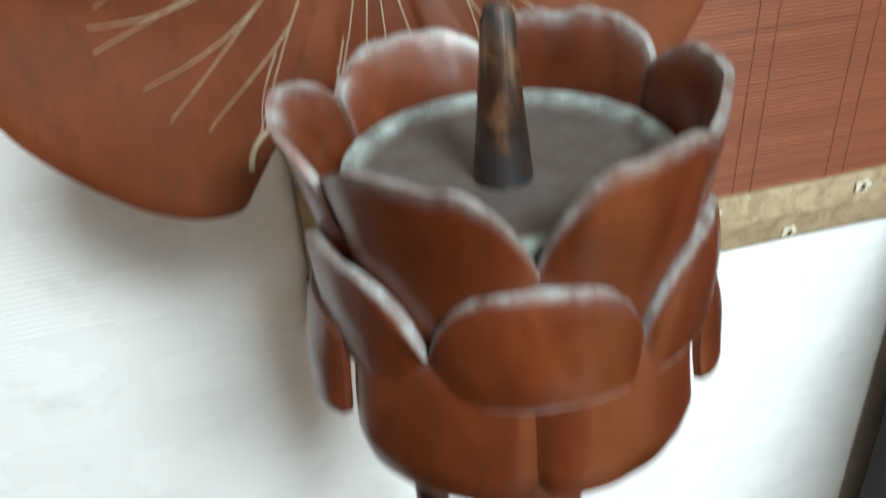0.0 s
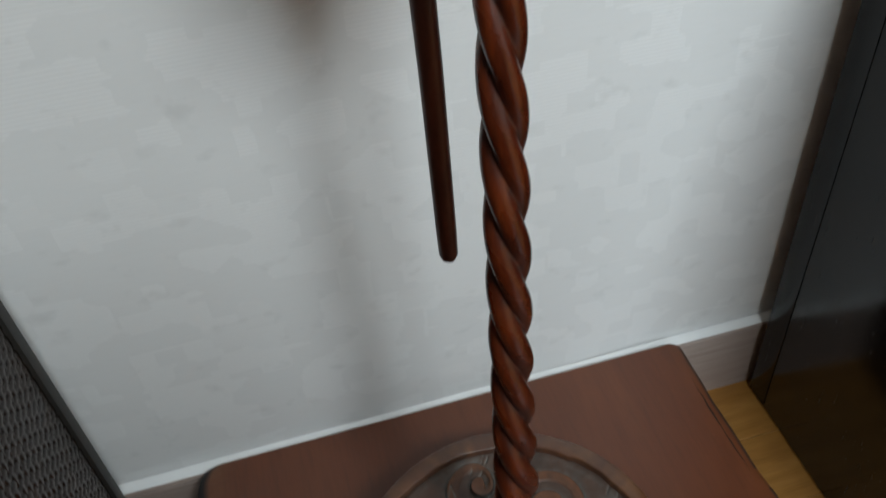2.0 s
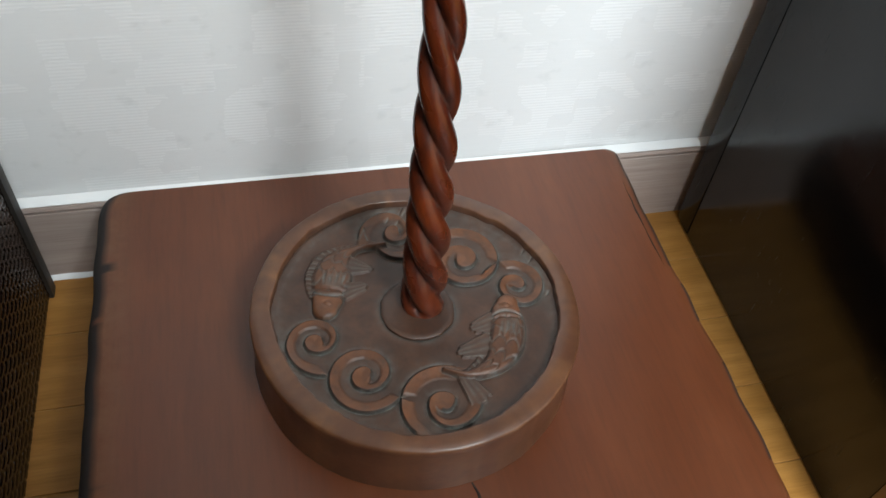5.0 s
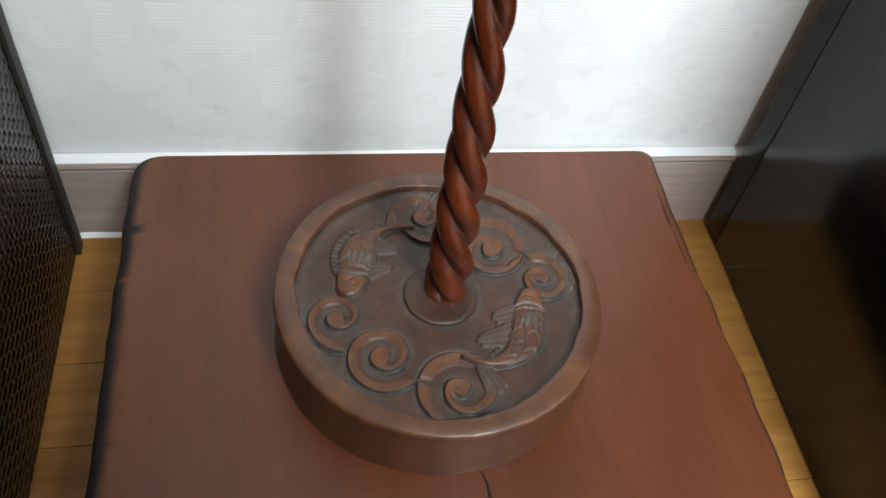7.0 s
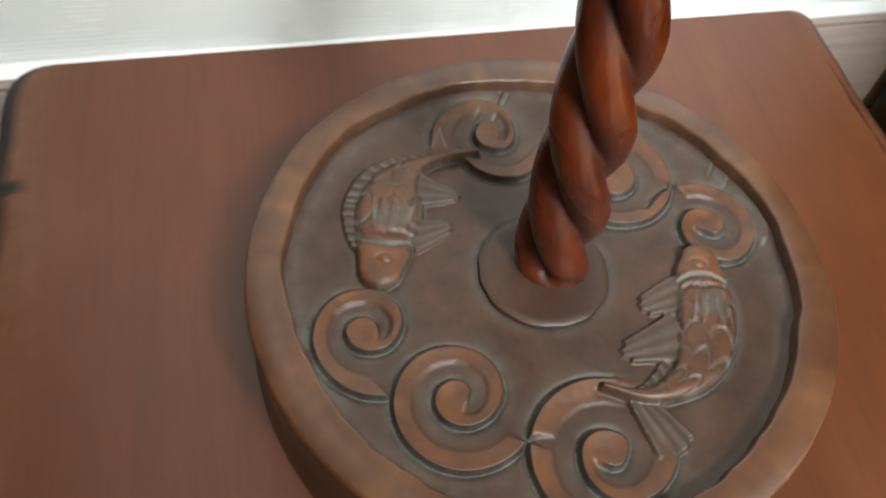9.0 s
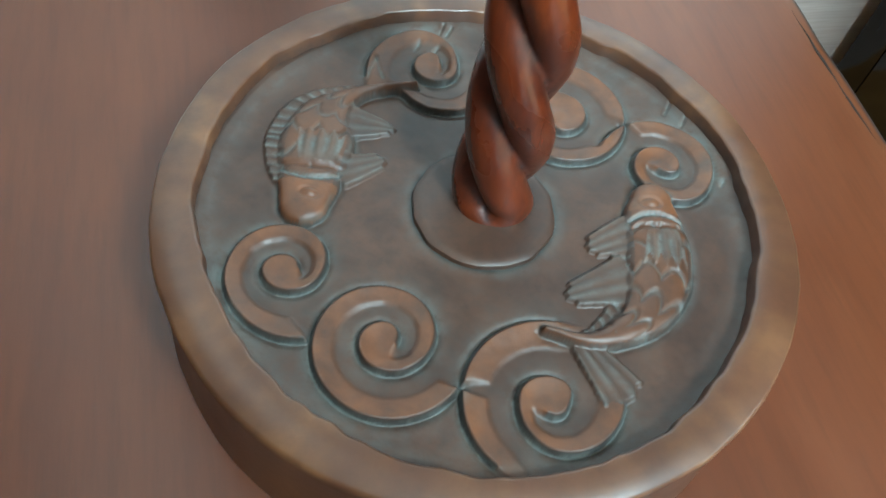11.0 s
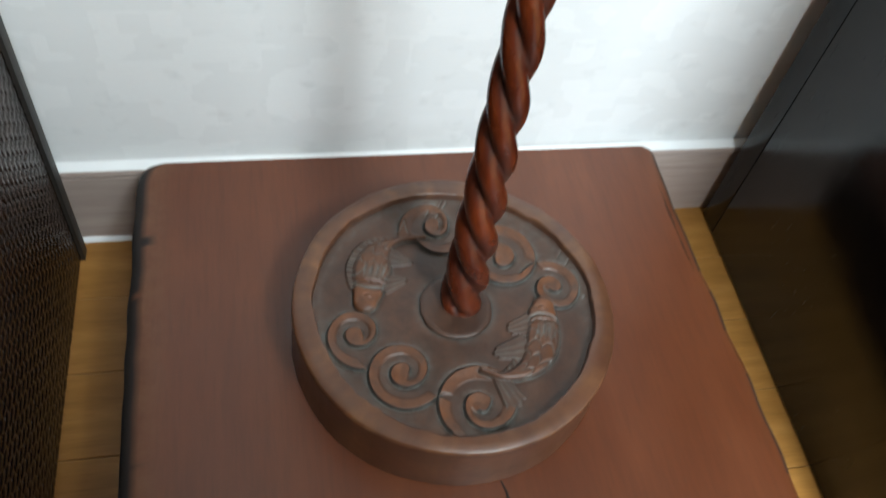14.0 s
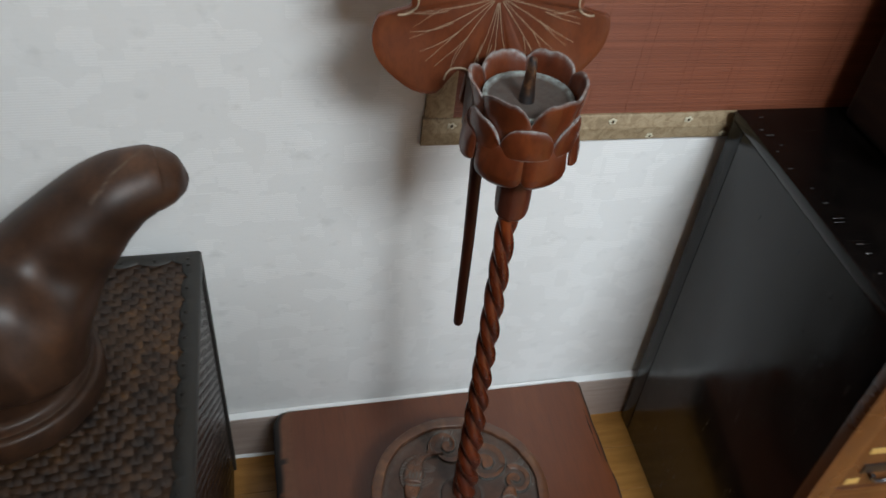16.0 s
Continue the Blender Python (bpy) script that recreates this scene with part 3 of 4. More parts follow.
def carved_height():
    """Height, groove residue and painted groove shade of the carved plate on a square grid, and which carving each
    point belongs to.
    """
    n = 430
    g = np.linspace(-PLATE_R, PLATE_R, n)
    X, Y = np.meshgrid(g, g)
    P = np.stack([X.ravel(), Y.ravel()], 1)
    h = np.zeros(len(P))
    dust_shade = np.zeros(len(P))
    owner = np.zeros(len(P), int)
    best = np.full(len(P), 9.0)
    worn = np.zeros(len(P))
    for k, line in enumerate(CURLS):
        near, side = np.full(len(P), 9.0), np.zeros(len(P))
        for a, b in zip(line[:-1], line[1:]):
            box = (np.abs(P - 0.5 * (a + b)).max(1) < 0.022)
            q = P[box]
            d = b - a
            t = np.clip(((q - a) @ d) / (d @ d), 0, 1)
            off = q - a - t[:, None] * d
            dist = np.hypot(off[:, 0], off[:, 1])
            s = d[0] * (q[:, 1] - a[1]) - d[1] * (q[:, 0] - a[0])
            better = dist < near[box]
            idx = np.where(box)[0][better]
            near[idx], side[idx] = dist[better], s[better]
        inner = (side > 0) & (near < 9)
        hk = np.where(inner, 0.0028 * np.exp(-near / 0.0070) * np.clip(near / 0.0006, 0.0, 1), -0.0012 * np.exp(-((near / 0.0016) ** 2)))
        use = near < best
        h = np.where(use & (near < 0.022), hk, h)
        worn = np.where(use & (near < 0.022), 0.95 * inner * np.exp(-near / 0.0125) * np.clip(near / 0.0012, 0, 1), worn)
        owner = np.where(use & inner & (near < 0.0085), k + 1, np.where(use & (near < 0.02), 0, owner))
        dust_shade = np.maximum(dust_shade, np.where(inner, 0.25 * np.exp(-((near / 0.0006) ** 2)), 0.44 * np.exp(-near / 0.0022) + 0.10 * np.exp(-near / 0.006)))
        best = np.minimum(best, near)
    # soften the meeting of neighbouring windings
    far = best > 0.0016
    for _ in range(4):
        for field in (h, worn):
            q = np.pad(field.reshape(n, n), 1, mode="edge")
            q = (q[1:-1, 1:-1] * 2 + q[:-2, 1:-1] + q[2:, 1:-1] + q[1:-1, :-2] + q[1:-1, 2:]) / 6
            field[:] = np.where(far, q.ravel(), field)
    # undercut shade and dirt coloured in along the curl outlines
    grime_shade = 0.9 * np.exp(-((best / 0.0010) ** 2))
    for k, f in enumerate(FISH):
        sp = smooth_curve(f["spine"], 120) / 1000
        wid = smooth_curve([(w,) for w in f["width"]], 120)[:, 0] / 1000
        d2 = ((P[:, None, :] - sp[None]) ** 2).sum(2)
        i = d2.argmin(1)
        d = np.sqrt(d2[np.arange(len(P)), i])
        tan = np.gradient(sp, axis=0)
        tan /= np.linalg.norm(tan, axis=1)[:, None]
        off = P - sp[i]
        lat = (tan[i, 0] * off[:, 1] - tan[i, 1] * off[:, 0]) * f["back"]  # minus: towards the back
        u = d / wid[i]
        along = i / 119.0
        body = np.clip(1 - u**2, 0, 1) ** 0.36
        hb = 0.0044 * body
        # bands and scallops across the body, and a pectoral fin cut on it
        lu = lat / wid[i]
        wav = np.array([noise.noise((x * 90, y * 90, 4.0 + k)) for x, y in P])
        # scallops in staggered rows
        sa = along * 8.5 + 0.22 * wav
        row = np.floor(sa)
        sb = ((lu * 1.25 + 0.5 * (row % 2)) % 1.0) - 0.5
        band = np.clip(1 - np.abs(sa - row - 0.80 + 2.0 * sb**2) * 5, 0, 1)
        zone = (u < 0.97) & (along > 0.22) & (along < f["gill"] - 0.05)
        pa = (f["gill"] - 0.09 - along) / 0.17
        pec = (u < 0.95) & (pa > 0) & (pa < 0.86 + 0.14 * np.cos((lu - 0.12) * 19)) & (np.abs(lu - 0.12) < 0.50 + 0.18 * pa)
        prib = (0.5 - 0.5 * np.cos((lu - 0.12) * 19)) * np.clip(pa * 2.5, 0, 1)
        scale_rib = np.where(zone, np.where(pec, prib, band), 0)
        hb -= 0.0009 * scale_rib
        hb += np.where(pec, 0.0005, 0)
        gill = np.abs(along - f["gill"] + 0.05 * u**2)
        hb -= np.where(u < 1, 0.0016 * np.exp(-((gill / 0.012) ** 2)), 0)
        hb -= np.where(u < 1, 0.0010 * np.exp(-(((np.abs(along - f["gill"] + 0.07)) / 0.012) ** 2)), 0)
        eye = sp[int(119 * 0.93)] + 0.0015 * np.array([-tan[110, 1], tan[110, 0]])
        ae, ce = (P - eye) @ np.array([-tan[110, 1], tan[110, 0]]), (P - eye) @ tan[110]
        de = np.hypot(0.62 * ae, ce)
        hb += 0.0003 * np.exp(-((de / 0.0010) ** 2)) - 0.0008 * np.exp(-(((de - 0.0021) / 0.0006) ** 2)) * (u < 1)
        mark = (u < 1) * (0.45 * np.clip(scale_rib - 0.2, 0, 1) + 0.25 * pec + 0.35 * np.exp(-(((u - 0.93) / 0.06) ** 2)) * (lat > 0)) + 0.7 * np.exp(-((gill / 0.014) ** 2)) * (u < 1)
        # back fin, ribbed
        ray = 0.5 + 0.5 * np.sin(along * 150)
        finb = (lat < 0) & (u > 0.9) & (d < wid[i] + 0.0058 * np.sin(np.pi * np.clip((along - 0.12) / 0.72, 0, 1)) ** 0.5) & (along > 0.12) & (along < 0.84)
        hf = np.where(finb, 0.0019 - 0.0008 * ray, -1.0)
        mark = np.where(finb, 0.6 * ray**2, mark)
        for root, tip, spread, taper in f["fins"] + ([f["tail"]] if f["tail"] else []):
            r, t = np.array(root) / 1000, np.array(tip) / 1000
            ln = np.linalg.norm(t - r)
            ax = (t - r) / ln
            q = P - r
            a, c = q @ ax, q @ np.array([-ax[1], ax[0]])
            far = np.clip(a / ln, 0, 1)
            half = spread / 1000 * ((0.45 + 0.55 * far) if taper == 0 else (1 - taper * far))
            fan = c / half
            ins = (a > -0.002) & (a < ln * (1 - 0.16 * np.abs(fan) - 0.025 * np.cos(fan * 10))) & (np.abs(fan) < 1)
            rib = 0.5 + 0.5 * np.cos(fan * 10)
            hf = np.where(ins, np.maximum(hf, 0.0023 - 0.00035 * rib - 0.0006 * a / ln), hf)
            mark = np.where(ins & (u > 0.8), 0.05 + 0.26 * (1 - rib), mark)
        hk = np.where(u < 1, np.maximum(hb + 0.0006, hf), hf)
        mine = (u < 1) | (hf > 0)
        rim = np.exp(-(((u - 1.05) * wid[i] / 0.0016) ** 2)) * (u > 1)
        dust_shade = np.where(mine, mark, np.maximum(dust_shade, 0.28 * rim))
        # the same painted dark in the gill, scallops and round the fish
        grime_shade = np.where(mine, 0.7 * np.exp(-((gill / 0.008) ** 2)) * (u < 1) + 0.35 * scale_rib * (u < 1), np.maximum(grime_shade, 0.75 * np.exp(-(((u - 1.0) * wid[i] / 0.0009) ** 2))))
        h = np.where(mine, hk, h - 0.0006 * rim * (h < 0.0015))
        head = (u < 1) & (along > f["gill"] + 0.02)
        worn = np.where(mine, np.where(head, 0.9, 0.40 * (u < 0.8)), worn)
        owner = np.where(mine, len(CURLS) + 1 + k, owner)
    # years of handling have rounded every edge
    for _ in range(2):
        q = np.pad(h.reshape(n, n), 1, mode="edge")
        h = ((q[1:-1, 1:-1] * 4 + q[:-2, 1:-1] + q[2:, 1:-1] + q[1:-1, :-2] + q[1:-1, 2:]) / 8).ravel()
    # chip marks and hollow ground towards the border
    R = np.hypot(P[:, 0], P[:, 1])
    uneven = np.array([noise.noise((x * 60, y * 60, 0)) for x, y in P])
    h += 0.00045 * uneven + 0.00012 * np.array([noise.noise((x * 260, y * 260, 3)) for x, y in P])
    dust_shade = np.clip(dust_shade + 0.22 * np.exp(-np.abs(R - 0.0965) / 0.003) + 0.10 * np.clip(uneven, 0, 1), 0, 1)
    h += 0.0022 * np.clip((R - 0.088) / 0.012, 0, 1) ** 2
    # stray chisel strokes
    for ax, ay, bx, by in ((-31, 70, -26, 81), (-26, 81, -25, 70), (3, 93, 6, 98), (6, 92, 9, 96), (-9, 85, -6, 89), (-2, 82, 1, 85), (86, 38, 91, 44), (91, 31, 94, 35), (95, -1, 97, 1)):
        a, b = np.array((ax, ay)) / 1000, np.array((bx, by)) / 1000
        t = np.clip(((P - a) @ (b - a)) / ((b - a) @ (b - a)), 0, 1)
        near = np.hypot(*(P - a - t[:, None] * (b - a)).T)
        h -= 0.0007 * np.exp(-((near / 0.0009) ** 2))
        dust_shade = np.maximum(dust_shade, 0.7 * np.exp(-((near / 0.0009) ** 2)))
    worn = np.clip(worn + 0.22 * np.clip(uneven, 0, 1), 0, 1)
    dust_shade = np.maximum(dust_shade, 0.22 * np.exp(-((R - 0.0275) / 0.003) ** 2))
    grime_shade = np.maximum(grime_shade, 0.9 * np.exp(-((R - 0.0262) / 0.0011) ** 2))
    return n, X, Y, h, dust_shade, worn, grime_shade, owner, R


def rim_inner(a):
    """The hand-cut inner edge of the raised border, by angle."""
    return 0.1003 + 0.0014 * math.sin(3 * a + 0.6) + 0.0016 * noise.noise((4 * math.cos(a), 4 * math.sin(a), 2)) + 0.0011 * noise.noise((13 * math.cos(a), 13 * math.sin(a), 7))


def candlestick():
    root = empty("candlestick", "tall carved reddish wooden candlestick with lotus cup and round base", "candlestick", (0, 0, SLAB_Z))
    root.location = (0, 0, 0)
    # base drum with its raised border
    n = 320
    prof = [("o", 0.0, 0.1050), ("o", 0.0008, 0.1055), ("o", 0.0008, 0.1075), ("o", -0.0006, 0.120), ("o", -0.0012, 0.135), ("o", -0.0004, 0.1475), ("o", 0.0, 0.1525), ("o", -0.0004, 0.1543), ("o", -0.0014, 0.1553), ("i", 0.0012, 0.1556), ("i", 0.0003, 0.1553), ("i", 0.0, 0.1547), ("i", -0.0006, 0.1500), ("i", -0.0010, 0.1455), ("c", 0.05, 0.1450)]
    verts, dust_shade, rubbed = [], [], []
    for kind, off, z in prof:
        for i in range(n):
            a = 2 * math.pi * i / n
            w = 0.0009 * noise.noise((2.5 * math.cos(a), 2.5 * math.sin(a), 5)) + 0.0004 * noise.noise((12 * math.cos(a), 12 * math.sin(a), 20 * z))
            r = 0.1143 + off + w if kind == "o" else rim_inner(a) + off if kind == "i" else off
            verts.append((r * math.cos(a), r * math.sin(a), z + (0.0004 * noise.noise((5 * math.cos(a), 5 * math.sin(a), 1)) if z > 0.15 else 0)))
            # recess shade put into the colour, strongest at the inner wall's foot
            dust_shade.append((0.75 if z < 0.1505 else 0.15) if kind == "i" and z < 0.1549 else 0.0)
            patch = noise.noise((5 * math.cos(a), 5 * math.sin(a), 8)) + 0.5 * noise.noise((17 * math.cos(a), 17 * math.sin(a), 2))
            rubbed.append(max(0.0, (0.75 if kind == "o" and 0.1535 < z < 0.1550 else 0.30 if z > 0.1515 else 0.10) + 0.7 * patch))
    faces = grid_faces(n, len(prof), True) + [tuple(range(n))[::-1], tuple((len(prof) - 1) * n + i for i in range(n))]
    base = piece("base_drum", [(x - 0.0004, y + 0.0010, z) for x, y, z in verts], faces, M_DISC, root, "round base with raised plain border", sharp=50, dust_shade=dust_shade)
    base.data.attributes.new("worn", "FLOAT", "POINT").data.foreach_set("value", np.clip(rubbed, 0, 1).astype(np.float32))
    # carved plate, split into its ground and each carving
    m, X, Y, h, du, wn_, gr, owner, R = carved_height()
    Z = PLATE_Z + h
    dzx = np.gradient(Z.reshape(m, m), X[0, 1] - X[0, 0], axis=1).ravel()
    dzy = np.gradient(Z.reshape(m, m), X[0, 1] - X[0, 0], axis=0).ravel()
    N = np.stack([-dzx, -dzy, np.ones_like(dzx)], 1)
    N /= np.linalg.norm(N, axis=1)[:, None]
    V = np.stack([X.ravel(), Y.ravel(), Z], 1)
    jj, ii = np.meshgrid(np.arange(m - 1), np.arange(m - 1), indexing="ij")
    a = (jj * m + ii).ravel()
    quads = np.stack([a, a + 1, a + m + 1, a + m], 1)
    quads = quads[(R[quads].max(1) < PLATE_R) & (R[quads].min(1) > 0.015)]
    fo = owner[quads[:, 0]]
    names = ["carved_ground"] + ["carved_curl"] * len(CURLS) + ["carved_fish"] * 2
    for k, name in enumerate(names):
        q = quads[fo == k]
        if not len(q):
            continue
        used, inv = np.unique(q, return_inverse=True)
        ob = piece(name, V[used].tolist(), inv.reshape(-1, 4).tolist(), M_CARVED, base, {"carved_ground": "dark recessed carved ground", "carved_curl": "scrolling wave in low relief", "carved_fish": "curved fish in low relief"}[name], sharp=180, dust_shade=du[used])
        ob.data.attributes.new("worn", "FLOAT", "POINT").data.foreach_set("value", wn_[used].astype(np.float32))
        ob.data.attributes.new("grime_shade", "FLOAT", "POINT").data.foreach_set("value", gr[used].astype(np.float32))
        ob.data.normals_split_custom_set_from_vertices([tuple(v) for v in N[used]])
    # collar and twisted post
    v, f = lathe([(0.0256, 0.1455), (0.0260, 0.1484), (0.0257, 0.1498), (0.0246, 0.1505), (0.0225, 0.1507), (0.0205, 0.1503), (0.0150, 0.1502)], 120, 0.05)
    piece("collar", v, f, M_CARVED, root, "round collar at the foot of the post", dust_shade=[0.35 if z < 0.1480 else 0.02 for _, _, z in v])
    nz, nt = 420, 72
    z0, z1 = 0.1496, 0.6120
    verts, dust_shade = [], []
    for j in range(nz):
        z = z0 + (z1 - z0) * j / (nz - 1)
        t = (z - z0) / (z1 - z0)
        rad = 0.0166 - 0.0046 * min(1, t / 0.45) - 0.0018 * max(0, t - 0.45) / 0.55
        if t < 0.03:
            rad *= 1 - 0.10 * (1 - t / 0.03) ** 2
        turn = radians(82) + 2 * math.pi / 3 * (z - 0.412) / 0.0386
        for i in range(nt):
            a = 2 * math.pi * i / nt
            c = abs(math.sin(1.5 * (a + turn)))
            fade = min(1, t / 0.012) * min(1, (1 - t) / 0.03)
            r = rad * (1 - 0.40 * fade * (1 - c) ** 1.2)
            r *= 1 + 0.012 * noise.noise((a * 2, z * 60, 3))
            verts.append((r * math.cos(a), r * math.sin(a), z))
            # shade between the strands, put into the colour
            dust_shade.append(min(1, 0.95 * (1 - c) ** 1.9))
    piece("twisted_post", lean(verts), grid_faces(nt, nz, True) + [tuple(range(nt))[::-1], tuple((nz - 1) * nt + i for i in range(nt))], M_POLE, root, "rope-twisted reddish post", sharp=60, dust_shade=dust_shade)
    # faceted socket above the post
    prof = [(0.0085, 0.6070), (0.0120, 0.6085), (0.0148, 0.6125), (0.0156, 0.6180), (0.0160, 0.6300), (0.0158, 0.6450), (0.0156, 0.6650)]
    ns = 64
    verts = []
    for r, z in prof:
        for i in range(ns):
            a = 2 * math.pi * i / ns
            facet = math.cos(math.pi / 8) / math.cos((a + math.pi / 8) % (math.pi / 4) - math.pi / 8)
            verts.append((r * (0.55 + 0.45 * facet) * math.cos(a), r * (0.55 + 0.45 * facet) * math.sin(a), z))
    piece("socket", lean(verts), grid_faces(ns, len(prof), True) + [tuple(range(ns))[::-1], tuple((len(prof) - 1) * ns + i for i in range(ns))], M_STICK, root, "dark faceted socket", sharp=25)
    lotus_cup(root)
    leaf_shield(root)
    return root


def petal(r_of, z0, z1, centre, half, thick, seed, top=2.6, curl=0.0, foot=0.55, worn=0.0, drop=(0.3, 0.3), tuck=0.0026, spread=1.35, hem=0.0):
    """One petal, a bent plate on the cup's profile: rounded lip, softened edge, given thickness."""
    nu, nv = 29, 27
    outer, inner, dust_shade, soot = [], [], [], []
    for j in range(nv):
        v = j / (nv - 1)
        for i in range(nu):
            u = -1 + 2 * i / (nu - 1)
            lip = 1 - drop[0 if u < 0 else 1] * abs(u) ** top - 0.03 * noise.noise((u * 2, seed, 0)) * v - 0.035 * worn * max(0, noise.noise((u * 2.5, seed, 5))) * v
            z = z0 + (z1 - z0) * v * lip + hem * abs(u) ** 5 * (1 - v) ** 2
            w = half * (foot + (1 - foot) * math.sin(min(1, v * spread) * math.pi / 2))
            a = centre + u * w
            edge = max(abs(u) ** 8, v**9)
            rr = r_of(z) + curl * v**3 * (1 - 0.4 * u * u) + 0.0010 * (1 - u * u) * math.sin(math.pi * min(1, v + 0.1)) - tuck * abs(u) ** 5 + 0.0004 * noise.noise((u * 3, v * 3, seed))
            ro, ri = rr - 0.30 * thick * edge, rr - thick + 0.30 * thick * edge
            outer.append((ro * math.cos(a), ro * math.sin(a), z))
            inner.append((ri * math.cos(a), ri * math.sin(a), z - 0.0002))
            lipd = max(0.0, (v - 0.94) / 0.06) + max(0.0, (abs(u) - 0.96) / 0.04) * 0.25 + 0.7 * max(0.0, (0.03 - v) / 0.03)
            dust_shade.append(min(1, (0.72 + 0.5 * noise.noise((u * 5, seed, 3))) * lipd))
            soot.append(min(1, 1.0 * max(0.0, (v - 0.95) / 0.05) + 0.08 * max(0.0, (v - 0.80) / 0.20) + 0.3 * max(0.0, (abs(u) - 0.95) / 0.05)))
    m = nu * nv
    faces = grid_faces(nu, nv) + [tuple(m + k for k in f)[::-1] for f in grid_faces(nu, nv)]
    ring = [i for i in range(nu)] + [j * nu + nu - 1 for j in range(1, nv)] + [(nv - 1) * nu + i for i in range(nu - 2, -1, -1)] + [j * nu for j in range(nv - 2, 0, -1)]
    faces += [(ring[k], m + ring[k], m + ring[(k + 1) % len(ring)], ring[(k + 1) % len(ring)]) for k in range(len(ring))]
    return outer + inner, [f[::-1] for f in faces], dust_shade + soot


CUP = (0.0042, 0.0172)


def bowl_r(z):
    return float(np.interp(z, [0.6598, 0.6622, 0.6665, 0.6722, 0.680, 0.688, 0.71], [0.021, 0.033, 0.0410, 0.0456, 0.0472, 0.0466, 0.0446]))


def lotus_cup(root):
    cx, cy = CUP
    shift = lambda vs: [(x + cx, y + cy, z) for x, y, z in vs]  # noqa: E731
    # bowl and the plate inside
    prof = [(0.010, 0.6628), (0.020, 0.6633), (0.028, 0.6665), (0.0345, 0.6725), (0.0380, 0.6800), (0.0385, 0.6900), (0.0378, 0.7240), (0.0376, 0.7310), (0.0362, 0.7312), (0.0355, 0.7290), (0.030, 0.7270), (0.012, 0.7272)]
    v, f = lathe(prof, 96, 0.010)
    bowl = piece("bowl", shift(v), f, M_PETAL, root, "turned bowl of the lotus cup", dust_shade=[0.0] * len(v))
    v, f = lathe([(0.0378, 0.7283), (0.0378, 0.7327), (0.0348, 0.7327), (0.0330, 0.7308), (0.0322, 0.7301), (0.0310, 0.7299), (0.0150, 0.7292), (0.0090, 0.7294), (0.004, 0.7296)], 96)
    piece("drip_plate", shift(v), f, M_PLATE, root, "dusty grey-brown drip plate", dust_shade=[1.0 if math.hypot(x, y) > 0.0340 else 0.25 if math.hypot(x, y) > 0.0325 else 0.10 for x, y, z in v])
    tiers = [
        # profile, foot, lip, first angle, half width, thickness, lip curl, squareness
        (bowl_r, 0.6613, 0.7060, -72, 30.6, 0.0045, 0.0, 9.0),
        (lambda z: 0.0454 + 0.0014 * math.sin(max(0, min(1, (z - 0.695) / 0.050)) * math.pi / 2), 0.6985, 0.7255, -102, 30.0, 0.0062, 0.0, 3.8),
        (lambda z: 0.0400 + 0.0066 * max(0, (z - 0.702) / 0.048) ** 1.2, 0.7000, 0.7510, -72, 30.2, 0.0052, 0.0, 3.2),
    ]
    for t, (r_of, z0, z1, first, half, thick, curl, top) in enumerate(tiers):
        for k in range(6):
            a = radians(first + 60 * k)
            rise = 0.0015 * math.sin(2 * a) if t == 2 else 0.0
            proud = t == 0 and k in (1, 4)  # the two side petals stand off the bowl
            fit_r, foot_z = (lambda z: bowl_r(z) + 0.0036, 0.679) if proud else (r_of, z0)
            if t == 1:
                curl = (0, 0, 0, 0, 0.0016, 0.0030)[k]
            if t == 2:  # the lips lean out by different amounts, and one front petal is worn low
                curl = (0.0015, 0.0010, 0.0015, 0.0030, 0.0062, 0.0030)[k]
                rise -= (0, 0, 0, 0, 0, 0.0035)[k]
            v, f, d = petal(fit_r, foot_z, z1 + rise + 0.0012 * math.sin(5.1 * k + t), a, radians(half), thick, 7 * t + k, top, curl, (0.78, 1.0, 0.97)[t], 1.0 if t == 2 else 0.4, ((0.1, 0.1), (0.62, 0.62), (0.40 if k == 0 else 0.15, 0.40 if k == 5 else 0.15))[t], (0.0016, 0.0006, 0.0004)[t], (5.0, 1.35, 1.35)[t], (0.0 if proud else 0.011, 0, 0)[t])
            piece("petal", [(x - (0.0012 if t == 0 else 0), y, z) for x, y, z in shift(v)], f, M_PETAL, root, dust_shade=[x * (0.12, 1.0, 0.75)[t] for x in d])
    # spike, dark with old wax and soot
    rows = [(-0.0024, -0.0030, 0.7285, 0.0068), (-0.0023, -0.0028, 0.7350, 0.0062), (-0.0020, -0.0018, 0.7470, 0.0050), (-0.0016, -0.0008, 0.7580, 0.0041), (-0.0013, -0.0002, 0.7635, 0.0037), (-0.0012, 0.0, 0.7663, 0.0029), (-0.0012, 0.0, 0.7673, 0.0012)]
    v, f = tube([(cx + x, cy + y, z) for x, y, z, _ in rows], [r for *_, r in rows], 20)
    piece("spike", v, f, M_SPIKE, root, "charred candle spike with a rounded tip", dust_shade=[1.0 if z > 0.760 else 0.9 if z < 0.737 else 0.0 for _, _, z in v])


LEAF_C = (-0.0105, 0.080, 0.786)
SLOTS = [181, 248.5, 291, 357, 50, 130]


